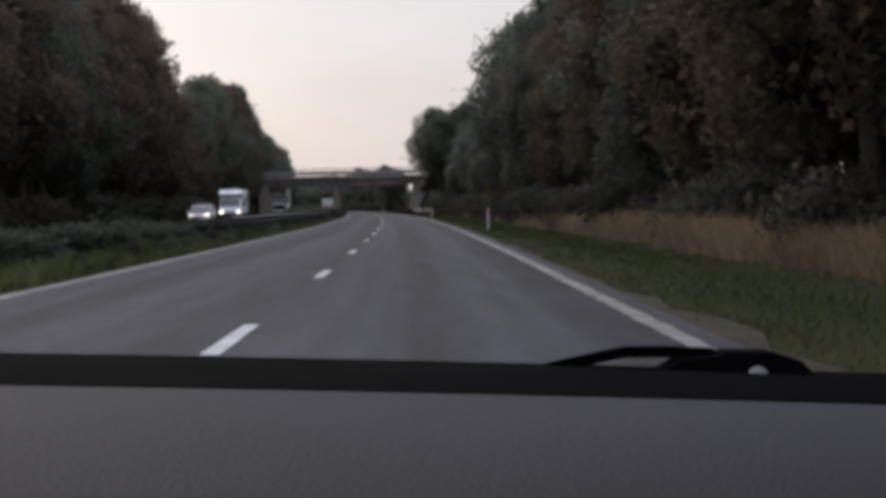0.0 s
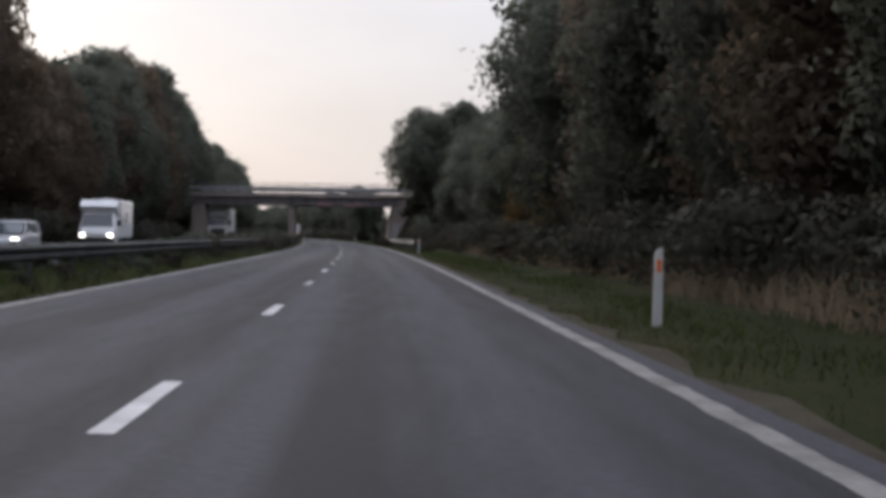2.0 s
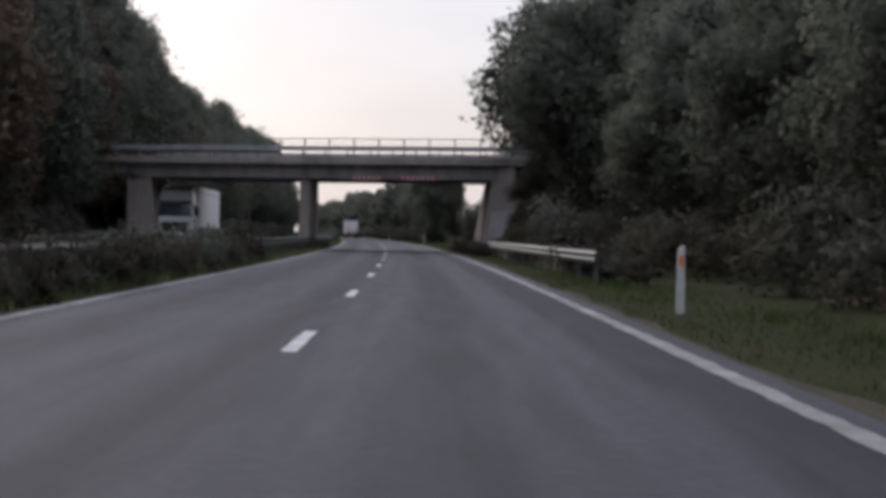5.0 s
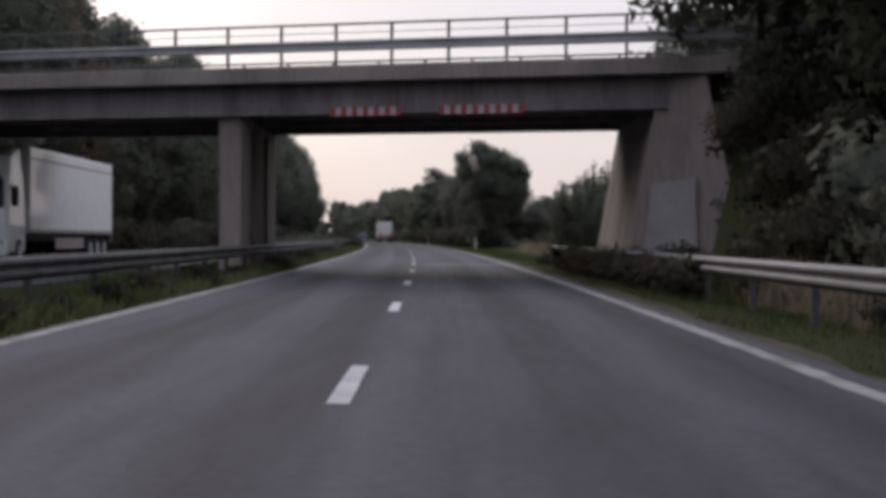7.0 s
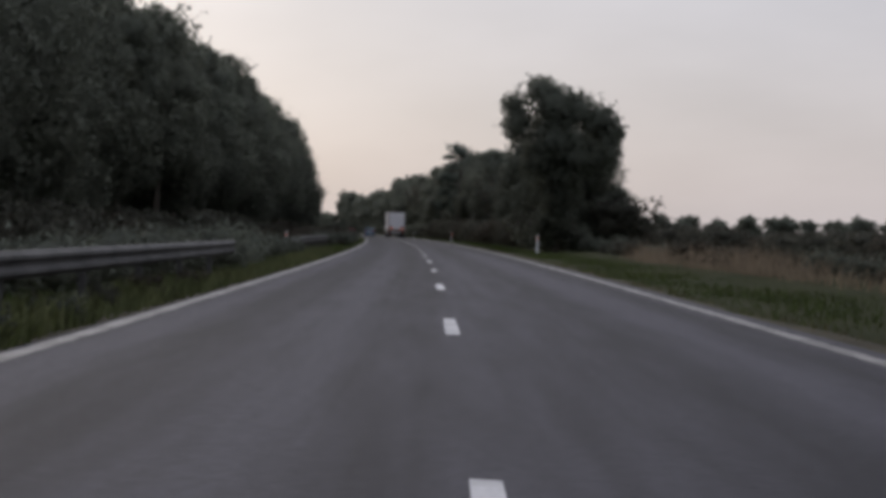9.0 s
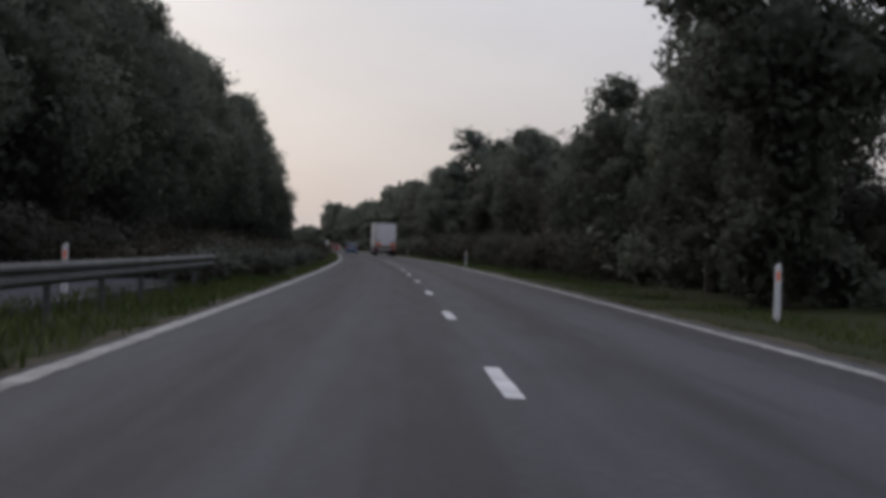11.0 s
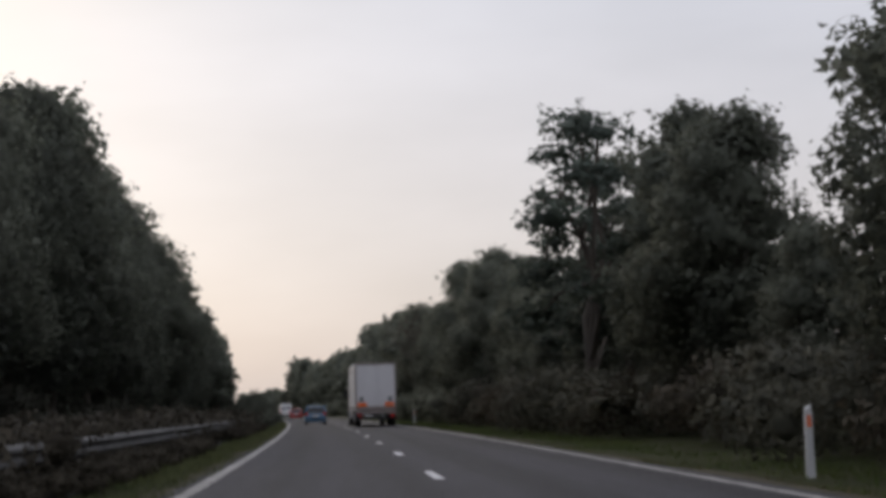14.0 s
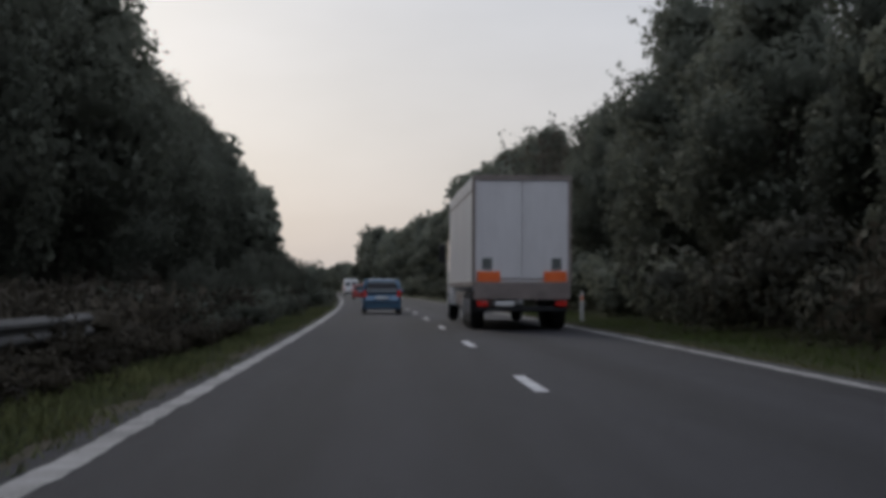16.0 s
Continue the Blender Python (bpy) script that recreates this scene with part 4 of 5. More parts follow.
plant("thin", 10.2, 400.5, 10.0, 1.2)
plant("thin", 10.0, 404.5, 8.6, 1.0)
plant("thin", 11.5, 398.0, 9.4, 1.2)
belt(385, 412, 6.0, 14, ["green"], (4.6, 5.2))
plant("green", 10.8, 413.0, 5.6, 1.1)
plant("green", 10.4, 419.0, 9.8, 1.05)
plant("green", 10.2, 424.0, 10.9, 1.15)
plant("green", 11.0, 428.5, 9.6, 1.1)
plant("pine", 8.5, 433, 12.2, 1.25)
plant("pine", 9.8, 440, 11.6)
plant("pine", 10.8, 437, 11.0)
belt(444, 457, 6.0, 10.8, ["green"], (7.2, 7.6), 1.0)
belt(459, 477, 5.5, 10.4, ["green"], (9.1, 11.6), 1.05)
belt(481, 498, 5.5, 10.4, ["green"], (11.9, 10.8), 1.0)
belt(502, 518, 5.5, 10.6, ["green"], (9.8, 10.2), 1.0)
belt(522, 540, 6.0, 11.2, ["green"], (11.0, 11.2), 1.0)
belt(540, 606, 5.0, 10.6, ["green"], (11.6, 13.6), into=FAR)
belt(622, 690, 6.0, 11.5, ["green"], (10.8, 12.2), into=FAR)
belt(702, 790, 6.0, 10.5, ["green"], (11.4, 14), into=FAR)
belt(448, 600, 9.0, 18, ["green"], (12, 13.5), into=BACK)
belt(346, 480, 4.2, 8.9, ["under"], (2.6, 3.2), 1.0, 0.5)
belt(480, 560, 4.6, 8.9, ["bush"], (2.8, 3.2), 1.05, 0.5)
belt(560, 700, 5.0, 9.4, ["bush"], (2.8, 3.2), 1.1, 0.5)
belt(840, 1000, 8.0, 10.5, ["far"], (8, 8.5), into=FAR)
# left side, before the bridge
belt(10, 136, 6.0, -22.3, ["red", "green", "red"], (16.6, 18.8))
belt(141, 178, 5.2, -22.0, ["red", "green", "red"], (12.9, 14.6))
belt(182, 216, 6.0, -22.3, ["green", "red"], (17, 19))
belt(14, 136, 9.0, -29, ["green", "red"], (18, 17.5), into=BACK)
belt(142, 182, 8.0, -28, ["green"], (12.5, 13.5), into=BACK)
belt(188, 214, 8.0, -29, ["green"], (18.5, 19), into=BACK)
belt(186, 216, 6.0, -20.6, ["green"], (15.5, 18))
for off, y, h in ((-19.2, 204, 18.4), (-19.6, 192, 17.4), (-20.2, 180, 15.8), (-21.0, 168, 14.3)):
    plant("red" if y == 192 else "green", off, y, h)
plant("green", -18.4, 240, 14.5)
plant("green", -18.8, 247, 14.8)
belt(10, 214, 6.0, -19.0, ["under"], (2.4, 2.8), 1.0, 0.6)
# left side, past the bridge
belt(222, 260, 6.0, -20.8, ["green", "green", "red"], (18.1, 17.4))
belt(264, 290, 6.0, -20.8, ["green"], (14.6, 15.6))
belt(288, 330, 6.0, -18.5, ["green"], (15, 15))
belt(236, 258, 9.0, -25.5, ["green"], (17, 16), into=BACK)
belt(264, 300, 9.0, -25.5, ["green"], (14, 15), into=BACK)
belt(304, 650, 9.0, -25.5, ["green"], (16, 16), into=BACK)
belt(330, 420, 6.0, -16.5, ["green"], (15.7, 14.4))
belt(420, 440, 5.5, -14.6, ["green"], (13.0, 14.2))
for off, y, h in ((-16.9, 414, 17.0), (-16.7, 422, 17.4), (-16.6, 429, 16.8)):
    plant("green", off, y, h)
belt(442, 500, 5.5, -14.6, ["green"], (15.5, 15.0))
belt(500, 560, 5.5, -14.8, ["green"], (14.0, 13.2))
belt(560, 640, 5.5, -14.6, ["green"], (13.2, 12.5), into=FAR)
belt(240, 640, 6.0, -14.6, ["under"], (2.4, 2.8), 1.0, 0.6)
belt(660, 1000, 9.0, -13.5, ["bush"], (3.5, 4.0), 1.3)
belt(700, 1000, 12.0, -24, ["far"], (10, 12), into=FAR)
# far edge of the field
for off, y, h in ((35, 508, 7.5), (37.5, 514, 9.4), (41, 520, 10.0), (44.5, 524, 9.4), (47, 532, 7.6)):
    FAR.append(at(off, y, 0, rt.uniform(0, 360), (h / 12, h / 12, h / 14)))
for i in range(54):
    h = rt.uniform(9.0, 10.6) * (1 - 0.003 * i)
    FAR.append(at(54 + 4.2 * i, 640 + rt.uniform(-12, 12) - 1.5 * i, -3.6, rt.uniform(0, 360), (h / 9, h / 9, h / 14)))
wood("background_wood", "dense dark wood behind the first row of trees", BACK, (41, 42, 43))
wood("distant_wood", "distant dark trees along the road and field", FAR, (44, 45))
# median thickets
for y0, y1, off in ((118, 200, -7.6), (255, 300, -6.6), (328, 362, -6.2), (366, 392, -6.3), (460, 600, -6.2), (16, 110, -7.8)):
    y = y0
    while y < y1:
        plant("bramble", off + rt.uniform(-0.5, 0.5), y, rt.uniform(0.8, 1.35) * (0.75 if y < 115 else 1))
        y += rt.uniform(2.0, 3.6)
plant("bush", -6.2, 520, 2.6)
plant("bush", -6.6, 533, 3.0)
for y in (205, 207, 209.5, 211.5, 213.5, 215.5, 217.5):
    plant("brush", 5.3 + rt.uniform(-0.1, 0.3), y, rt.uniform(0.6, 0.95), 0.65)
    plant(rt.choice(("brush", "under")), 6.6 + rt.uniform(-0.2, 0.5), y, rt.uniform(0.9, 1.25), 0.85)
for y in np.arange(218, 238, 1.6):
    plant("brush", 5.25 + rt.uniform(-0.1, 0.1), y, rt.uniform(0.7, 0.95) if y < 231 else rt.uniform(0.4, 0.6), 0.65)
for y in np.arange(161, 204, 2.0):
    plant(rt.choice(("brush", "brush", "bramble", "under")), 6.6 + rt.uniform(-0.3, 0.4), y, rt.uniform(0.55, 0.95), 0.75)
for y in np.arange(252, 320, 2.4):
    plant(rt.choice(("brush", "bramble")), 10.2 + rt.uniform(-0.9, 0.9), y, rt.uniform(0.6, 1.05), 0.9)
    plant(rt.choice(("brush", "under")), 13.0 + rt.uniform(-0.9, 0.9), y, rt.uniform(0.8, 1.25), 1.0)

for y in np.arange(332, 520, 2.6):
    plant("brush", -7.6 + rt.uniform(-0.6, 0.6), y, rt.uniform(0.9, 1.4), 1.1)
for y in np.arange(14, 262, 3.1):
    plant(rt.choice(("bramble", "bramble", "brush")), -4.45 + rt.uniform(-0.08, 0.08), y, rt.uniform(0.38, 0.58), 0.6)
for y in np.arange(131, 177, 1.3):
    plant(rt.choice(("brush", "brush", "bramble")), -4.45 + rt.uniform(-0.1, 0.1), y, rt.uniform(0.85, 1.12), 0.5)
for y in np.arange(112, 176, 2.3):
    plant("brush", -5.6 + rt.uniform(-0.3, 0.2), y, rt.uniform(0.75, 1.1), 0.9)
# undergrowth over the slopes of the embankments
for side, lots in ((1, (9.5, 10.6, 12.0, 13.6, 15.4)), (-1, (-21.4, -22.6, -24.0, -25.8))):
    for a in lots:
        for b in (-11.0, -8.4, -6.0, -3.8, -1.6):
            if side > 0 and a < 10 and b < -7:
                continue
            b2 = b + rt.uniform(-0.7, 0.7)
            z = float(np.interp(b2, (-13, -5, -0.6), (-0.2, 3.2, 5.3))) - 0.15
            wx, wy = 0.974 * a + 0.228 * b2, -0.228 * a + 0.974 * b2
            y = 218.6 + wy
            plant("under", cx(218.6) + 0.55 + wx - cx(y), y, rt.uniform(1.7, 2.4), 0.85, z)

# rough growth that half hides the later guard rails, and shrubs among it
for y in np.arange(338, 470, 1.7):
    if not 362 < y < 378 and not 420 < y < 434:
        plant("brush", -5.3 + rt.uniform(-0.1, 0.15), y, rt.uniform(0.42, 0.6), 0.8)
    plant("brush", -6.6 + rt.uniform(-0.3, 0.3), y + 0.8, rt.uniform(0.8, 1.15), 0.9)
for y, h in ((468, 1.7), (477, 2.0), (486, 2.3), (494, 2.7), (503, 2.4), (512, 3.0)):
    plant("willow", -6.3 + rt.uniform(-0.4, 0.3), y, h, 0.8)
for y in np.arange(196, 236, 3.2):
    plant("bush", -20.2 + rt.uniform(-0.5, 0.5), y, rt.uniform(1.6, 2.2), 0.9)
# bare crowns above the far row on the right
plant("bare", 9.2, 518, 11.2, 0.75)
plant("bare", 9.6, 512, 9.8, 0.7)


# ---- grass and weeds ----
def blades(name, label, spans, count, tall, mat, seed, wide=0.02):
    """Bent blades scattered over stretches (y0, y1, off0, off1)."""
    rnd = np.random.default_rng(seed)
    area = np.array([(b - a) * abs(d - c) for a, b, c, d in spans])
    pick = rnd.choice(len(spans), count, p=area / area.sum())
    sp = np.array(spans)[pick]
    y = rnd.uniform(sp[:, 0], sp[:, 1])
    o = rnd.uniform(sp[:, 2], sp[:, 3])
    patch = np.array([noise.noise((a * 0.5, b * 0.22, seed)) for a, b in zip(o, y)])
    keep = patch > rnd.uniform(-0.75, 0.15, count)
    y, o, patch = y[keep], o[keep], patch[keep]
    n = len(y)
    x = np.interp(y, _GY, _GX) + o
    z = np.full(n, -0.1)
    hgt = rnd.uniform(tall[0], tall[1], n) * (1 + 0.5 * patch)
    a = rnd.uniform(0, 2 * math.pi, n)
    side = np.stack([np.abs(np.cos(a)), np.sin(a), 0 * a], 1) * (wide * rnd.uniform(0.6, 1.5, n))[:, None]
    lean = np.stack([rnd.normal(size=n) * 0.42, rnd.normal(size=n) * 0.42, 0 * a], 1) * hgt[:, None]
    foot = np.stack([x, y, z], 1)
    mid = foot + lean * 0.35 + np.stack([0 * a, 0 * a, hgt * 0.6], 1)
    top = foot + lean + np.stack([0 * a, 0 * a, hgt], 1)
    v = np.stack([foot - side, foot + side, mid + side * 0.8, mid - side * 0.8, top], 1).reshape(-1, 3)
    faces = []
    for i in range(n):
        b = 5 * i
        faces += [(b, b + 1, b + 2, b + 3), (b + 3, b + 2, b + 4)]
    soft = np.repeat(unit(np.array((0, -0.4, 1.0)) + rnd.normal(size=(n, 3)) * 0.25), 5, 0)
    return tagged(new(name, to_mesh(name, v, faces, mat, normals=soft)), label, "grass", "", "stuff")


VERGE = [(-8, 160, 4.1, 8.0), (160, 240, 4.1, 6.6), (240, 330, 4.1, 9.0), (330, 520, 4.1, 8.4)]
blades("verge_grass", "short green grass on the road verge", VERGE, 115000, (0.05, 0.13), M["blade"], 3, 0.011)
blades("straw_grass", "short yellowing grass along the asphalt", [(-8, 240, 4.08, 4.9), (240, 520, 4.08, 4.6), (-8, 520, -4.3, -3.86)], 32000, (0.05, 0.14), M["straw"], 7, 0.011)
blades("median_grass", "unmown grass in the median", [(-8, 300, -8.0, -3.97), (300, 385, -7.0, -3.97)], 50000, (0.1, 0.3), M["blade"], 4, 0.014)
blades("median_tall_weeds", "knee-high olive weeds between road and guard rail", [(8, 300, -5.0, -4.0)], 42000, (0.16, 0.42), M["weed"], 12, 0.016)
blades("median_weeds", "low dull green weeds beside the overgrown median", [(385, 520, -5.4, -3.78)], 30000, (0.06, 0.2), M["weed"], 6, 0.012)
blades("dry_grass", "tall dry straw-coloured grass along the wood", [(2, 75, 7.6, 9.6), (75, 150, 8.4, 9.4), (176, 184, 6.0, 6.6), (196, 204, 6.0, 6.8), (244, 300, 8.4, 9.4)], 20000, (0.35, 0.95), M["dry"], 5, 0.009)
blades("dry_grass", "band of tall golden dry grass at the foot of the wood", [(8, 58, 8.0, 9.5)], 24000, (0.45, 0.95), M["gold_grass"], 9, 0.011)


# ---- vehicles: x to the right, y ahead, origin on the road ----
def wheel(parent, x, y, r, w, twin=False):
    tyre = part("wheel", cyl("tyre", (0, 0, 0), r, w, M["rubber"], "x", 24, bevel=w * 0.16), parent, m=pose(x, y, r))
    rim = part("rim", cyl("rim", (math.copysign(w * 0.5, x), 0, 0), r * 0.62, 0.03, M["rim"], "x", 18, bevel=0.008), tyre)
    return tyre


def outline(w, y0, y1, r, z, n=4):
    """A level ring with rounded corners."""
    pts = []
    for cxx, cyy, a0 in ((w - r, y1 - r, 0), (-w + r, y1 - r, 90), (-w + r, y0 + r, 180), (w - r, y0 + r, 270)):
        for k in range(n):
            a = radians(a0 + 90 * k / (n - 1))
            pts.append((cxx + r * math.cos(a), cyy + r * math.sin(a), z))
    return pts


def strip3(name, pts, width, thick, mat):
    """A flat bar along points, for pillars."""
    bm = bmesh.new()
    for a, b in zip(pts, pts[1:]):
        a, b = Vector(a), Vector(b)
        d = b - a
        m = Matrix.Translation((a + b) / 2) @ d.to_track_quat("Z", "Y").to_matrix().to_4x4() @ Matrix.Diagonal((thick, width, d.length * 1.03, 1))
        bmesh.ops.create_cube(bm, size=1, matrix=m)
    return bm_mesh(name, bm, mat)


def car(name, label, mat, length=3.85, width=1.66, height=1.46, lights=False, group="cars on the road"):
    """A five-door hatchback."""
    t = thing(name, label, "car", group)
    L, w, belt_z = length / 2, width / 2, height * 0.62
    rings = []
    for y, k, zl, zb in ((-L, 0.86, 0.32, 0.6), (-L + 0.09, 0.94, 0.24, belt_z - 0.12), (-L + 0.25, 0.99, 0.2, belt_z), (-L * 0.5, 1.0, 0.18, belt_z + 0.01), (0, 1.0, 0.18, belt_z),
                         (L * 0.42, 1.0, 0.18, belt_z - 0.02), (L * 0.62, 0.99, 0.19, belt_z - 0.09), (L * 0.88, 0.94, 0.22, belt_z - 0.2), (L - 0.04, 0.84, 0.26, 0.62), (L, 0.76, 0.34, 0.54)):
        a = w * k
        rings.append([(-a * 0.93, y, zl), (-a, y, zl + 0.14), (-a * 1.0, y, zl + (zb - zl) * 0.62), (-a * 0.985, y, zb - 0.07), (-a * 0.93, y, zb),
                      (a * 0.93, y, zb), (a * 0.985, y, zb - 0.07), (a * 1.0, y, zl + (zb - zl) * 0.62), (a, y, zl + 0.14), (a * 0.93, y, zl)])
    part("body", loft("body", rings, mat, smooth=False), t)
    roof_z = height - 0.06
    lo = outline(w * 0.92, -L + 0.12, L * 0.52, 0.12, belt_z - 0.02)
    mid = outline(w * 0.84, -L + 0.24, L * 0.24, 0.14, belt_z + (roof_z - belt_z) * 0.6)
    hi = outline(w * 0.76, -L + 0.36, L * 0.1, 0.16, roof_z)
    part("cabin", loft("cabin", [lo, mid, hi], M["trim"]), t)
    zt = roof_z - 0.05
    pane = lambda name, low, top: part(name, loft(name, [[(x, y, z) for x, y, z in low], [(x, y, z) for x, y, z in top]], M["glass"]), t, "opaque car glass, see-through light put into its colour")
    pane("rear_window", [(-w * 0.78, -L + 0.13, belt_z + 0.03), (w * 0.78, -L + 0.13, belt_z + 0.03), (w * 0.78, -L + 0.2, belt_z + 0.03), (-w * 0.78, -L + 0.2, belt_z + 0.03)],
         [(-w * 0.66, -L + 0.32, zt), (w * 0.66, -L + 0.32, zt), (w * 0.66, -L + 0.42, zt), (-w * 0.66, -L + 0.42, zt)])
    pane("windscreen", [(-w * 0.8, L * 0.535, belt_z + 0.02), (w * 0.8, L * 0.535, belt_z + 0.02), (w * 0.8, L * 0.45, belt_z + 0.02), (-w * 0.8, L * 0.45, belt_z + 0.02)],
         [(-w * 0.66, L * 0.14, zt), (w * 0.66, L * 0.14, zt), (w * 0.66, L * 0.04, zt), (-w * 0.66, L * 0.04, zt)])
    for sx in (-1, 1):
        for y0, y1, u0, u1 in ((-L + 0.3, -0.08, -L + 0.48, -0.12), (0.05, L * 0.4, 0.0, L * 0.06)):
            pane("side_window", [(sx * (w * 0.925), y0, belt_z + 0.02), (sx * (w * 0.925), y1, belt_z + 0.02), (sx * w * 0.86, y1, belt_z + 0.02), (sx * w * 0.86, y0, belt_z + 0.02)],
                 [(sx * (w * 0.785), u0, zt), (sx * (w * 0.785), u1, zt), (sx * w * 0.7, u1, zt), (sx * w * 0.7, u0, zt)])
    top = [outline(w * 0.78, -L + 0.28, L * 0.12, 0.16, roof_z - 0.03), outline(w * 0.75, -L + 0.3, L * 0.09, 0.16, roof_z + 0.025), outline(w * 0.6, -L + 0.42, L * 0.0, 0.14, height)]
    part("roof", loft("roof", top, mat), t)
    for sx in (-1, 1):
        part("rear_pillar", strip3("rear_pillar", [(sx * w * 0.9, -L + 0.17, belt_z - 0.02), (sx * w * 0.82, -L + 0.27, belt_z + (roof_z - belt_z) * 0.6), (sx * w * 0.75, -L + 0.38, roof_z)], 0.17, 0.1, mat), t)
        part("middle_pillar", strip3("middle_pillar", [(sx * w * 0.925, 0.0, belt_z - 0.02), (sx * w * 0.845, -0.04, belt_z + (roof_z - belt_z) * 0.6), (sx * w * 0.77, -0.08, roof_z)], 0.06, 0.03, M["trim"]), t)
        part("front_pillar", strip3("front_pillar", [(sx * w * 0.9, L * 0.5, belt_z - 0.02), (sx * w * 0.82, L * 0.22, belt_z + (roof_z - belt_z) * 0.6), (sx * w * 0.75, L * 0.09, roof_z)], 0.08, 0.05, mat), t)
        part("tail_lamp", bm_mesh("tail_lamp", box_bm((sx * w * 0.87, -L + 0.1, belt_z - 0.06), (0.17, 0.1, 0.3), 0.03, 2), M["tail"]), t, "red tail lamp")
        part("head_lamp", bm_mesh("head_lamp", box_bm((sx * w * 0.68, L - 0.14, 0.62), (0.32, 0.2, 0.16), 0.05, 2), M["head"] if lights else M["clear"]), t)
        part("mirror", bm_mesh("mirror", box_bm((sx * (w + 0.08), L * 0.36, belt_z + 0.06), (0.17, 0.1, 0.12), 0.03, 2), mat), t)
        for yy in (-L * 0.64, L * 0.64):
            wheel(t, sx * (w - 0.1), yy, 0.29, 0.19)
    part("rear_bumper", loft("rear_bumper", [outline(w * 0.95, -L - 0.07, -L + 0.3, 0.12, z) for z in (0.24, 0.3, 0.5, 0.56)], mat), t)
    part("bumper_strip", box("bumper_strip", (0, -L - 0.075, 0.5), (width * 0.8, 0.03, 0.05), M["trim"], 0.01), t)
    part("front_bumper", loft("front_bumper", [outline(w * 0.94, L - 0.32, L + 0.05, 0.14, z) for z in (0.22, 0.28, 0.46, 0.52)], mat), t)
    part("rear_plate", box("rear_plate", (0, -L - 0.03, 0.68), (0.5, 0.02, 0.11), M["plate"], 0.004), t, "pale number plate with unreadable marks")
    part("rear_shelf_line", box("rear_shelf_line", (0, -L + 0.02, belt_z - 0.1), (width * 0.7, 0.03, 0.02), M["trim"], 0.004), t)
    return t


def box_truck(name, label, length, lights, cab_mat, box_mat, rear_marks, group="lorries on the road"):
    """A cab and a tall box body on axles."""
    t = thing(name, label, "truck", group)
    w, b0, b1, top = 1.275, -length / 2, length / 2 - 2.6, 4.0
    body = part("cargo_box", bm_mesh("cargo_box", box_bm((0, (b0 + b1) / 2, (1.15 + top) / 2), (2 * w, b1 - b0, top - 1.15), 0.03, 2), box_mat), t)
    part("chassis", box("chassis", (0, (b0 + b1) / 2 + 0.4, 0.98), (1.0, length - 1.9, 0.26), M["trim"], 0.02), t)
    for sx in (-1, 1):
        part("side_rail", box("side_rail", (sx * (w - 0.02), (b0 + b1) / 2, 1.2), (0.06, b1 - b0, 0.14), M["box_frame"], 0.01), t)
        part("side_stripe", box("side_stripe", (sx * (w + 0.004), (b0 + b1) / 2, 3.62), (0.012, b1 - b0 - 0.1, 0.06), M["box_frame"], 0.003), t)
        part("skirt", box("skirt", (sx * (w - 0.06), b0 + (b1 - b0) * 0.55, 0.78), (0.03, (b1 - b0) * 0.34, 0.4), M["box_frame"], 0.01), t)
        for yy in (b0 + 1.5, b0 + 2.8, b0 + 4.1) if length > 11 else (b0 + 1.7,):
            wheel(t, sx * (w - 0.19), yy, 0.5, 0.36)
        wheel(t, sx * (w - 0.19), length / 2 - 1.35, 0.5, 0.34)
        part("mudguard", box("mudguard", (sx * (w - 0.2), b0 + 0.75, 0.72), (0.4, 0.03, 0.55), M["rubber"], 0.008), t)
    cy0, cy1 = length / 2 - 2.3, length / 2
    cab = [outline(1.22, cy0, cy1, 0.18, 0.55), outline(1.24, cy0, cy1 + 0.02, 0.2, 1.4), outline(1.22, cy0, cy1 - 0.02, 0.22, 2.1), outline(1.18, cy0, cy1 - 0.25, 0.25, 2.95), outline(1.1, cy0 + 0.1, cy1 - 0.55, 0.3, 3.6), outline(0.95, cy0 + 0.3, cy1 - 1.0, 0.3, 3.78)]
    part("cab", loft("cab", cab, cab_mat), t)
    part("windscreen", loft("windscreen", [[(-1.1, cy1 + 0.03, 1.95), (1.1, cy1 + 0.03, 1.95), (1.1, cy1 - 0.1, 1.95), (-1.1, cy1 - 0.1, 1.95)], [(-1.04, cy1 - 0.17, 2.85), (1.04, cy1 - 0.17, 2.85), (1.04, cy1 - 0.3, 2.85), (-1.04, cy1 - 0.3, 2.85)]], M["glass"]), t, "dark windscreen")
    part("roof_deflector", loft("roof_deflector", [[(-1.1, cy0 + 0.1, 3.5), (1.1, cy0 + 0.1, 3.5), (1.05, cy1 - 0.6, 3.5), (-1.05, cy1 - 0.6, 3.5)], [(-1.05, cy0 + 0.1, 3.95), (1.05, cy0 + 0.1, 3.95), (0.95, cy0 + 0.7, 3.95), (-0.95, cy0 + 0.7, 3.95)]], cab_mat), t)
    part("sun_visor", box("sun_visor", (0, cy1 - 0.08, 2.92), (2.0, 0.22, 0.1), M["trim"], 0.02), t)
    part("grille", bm_mesh("grille", box_bm((0, cy1 + 0.02, 1.25), (1.7, 0.06, 0.7), 0.03, 2), M["trim"]), t)
    part("bumper", bm_mesh("bumper", box_bm((0, cy1 - 0.05, 0.62), (2.45, 0.35, 0.42), 0.08, 2), cab_mat), t)
    for sx in (-1, 1):
        part("side_window", box("side_window", (sx * 1.215, cy1 - 0.85, 2.4), (0.03, 0.75, 0.6), M["glass"], 0.01), t)
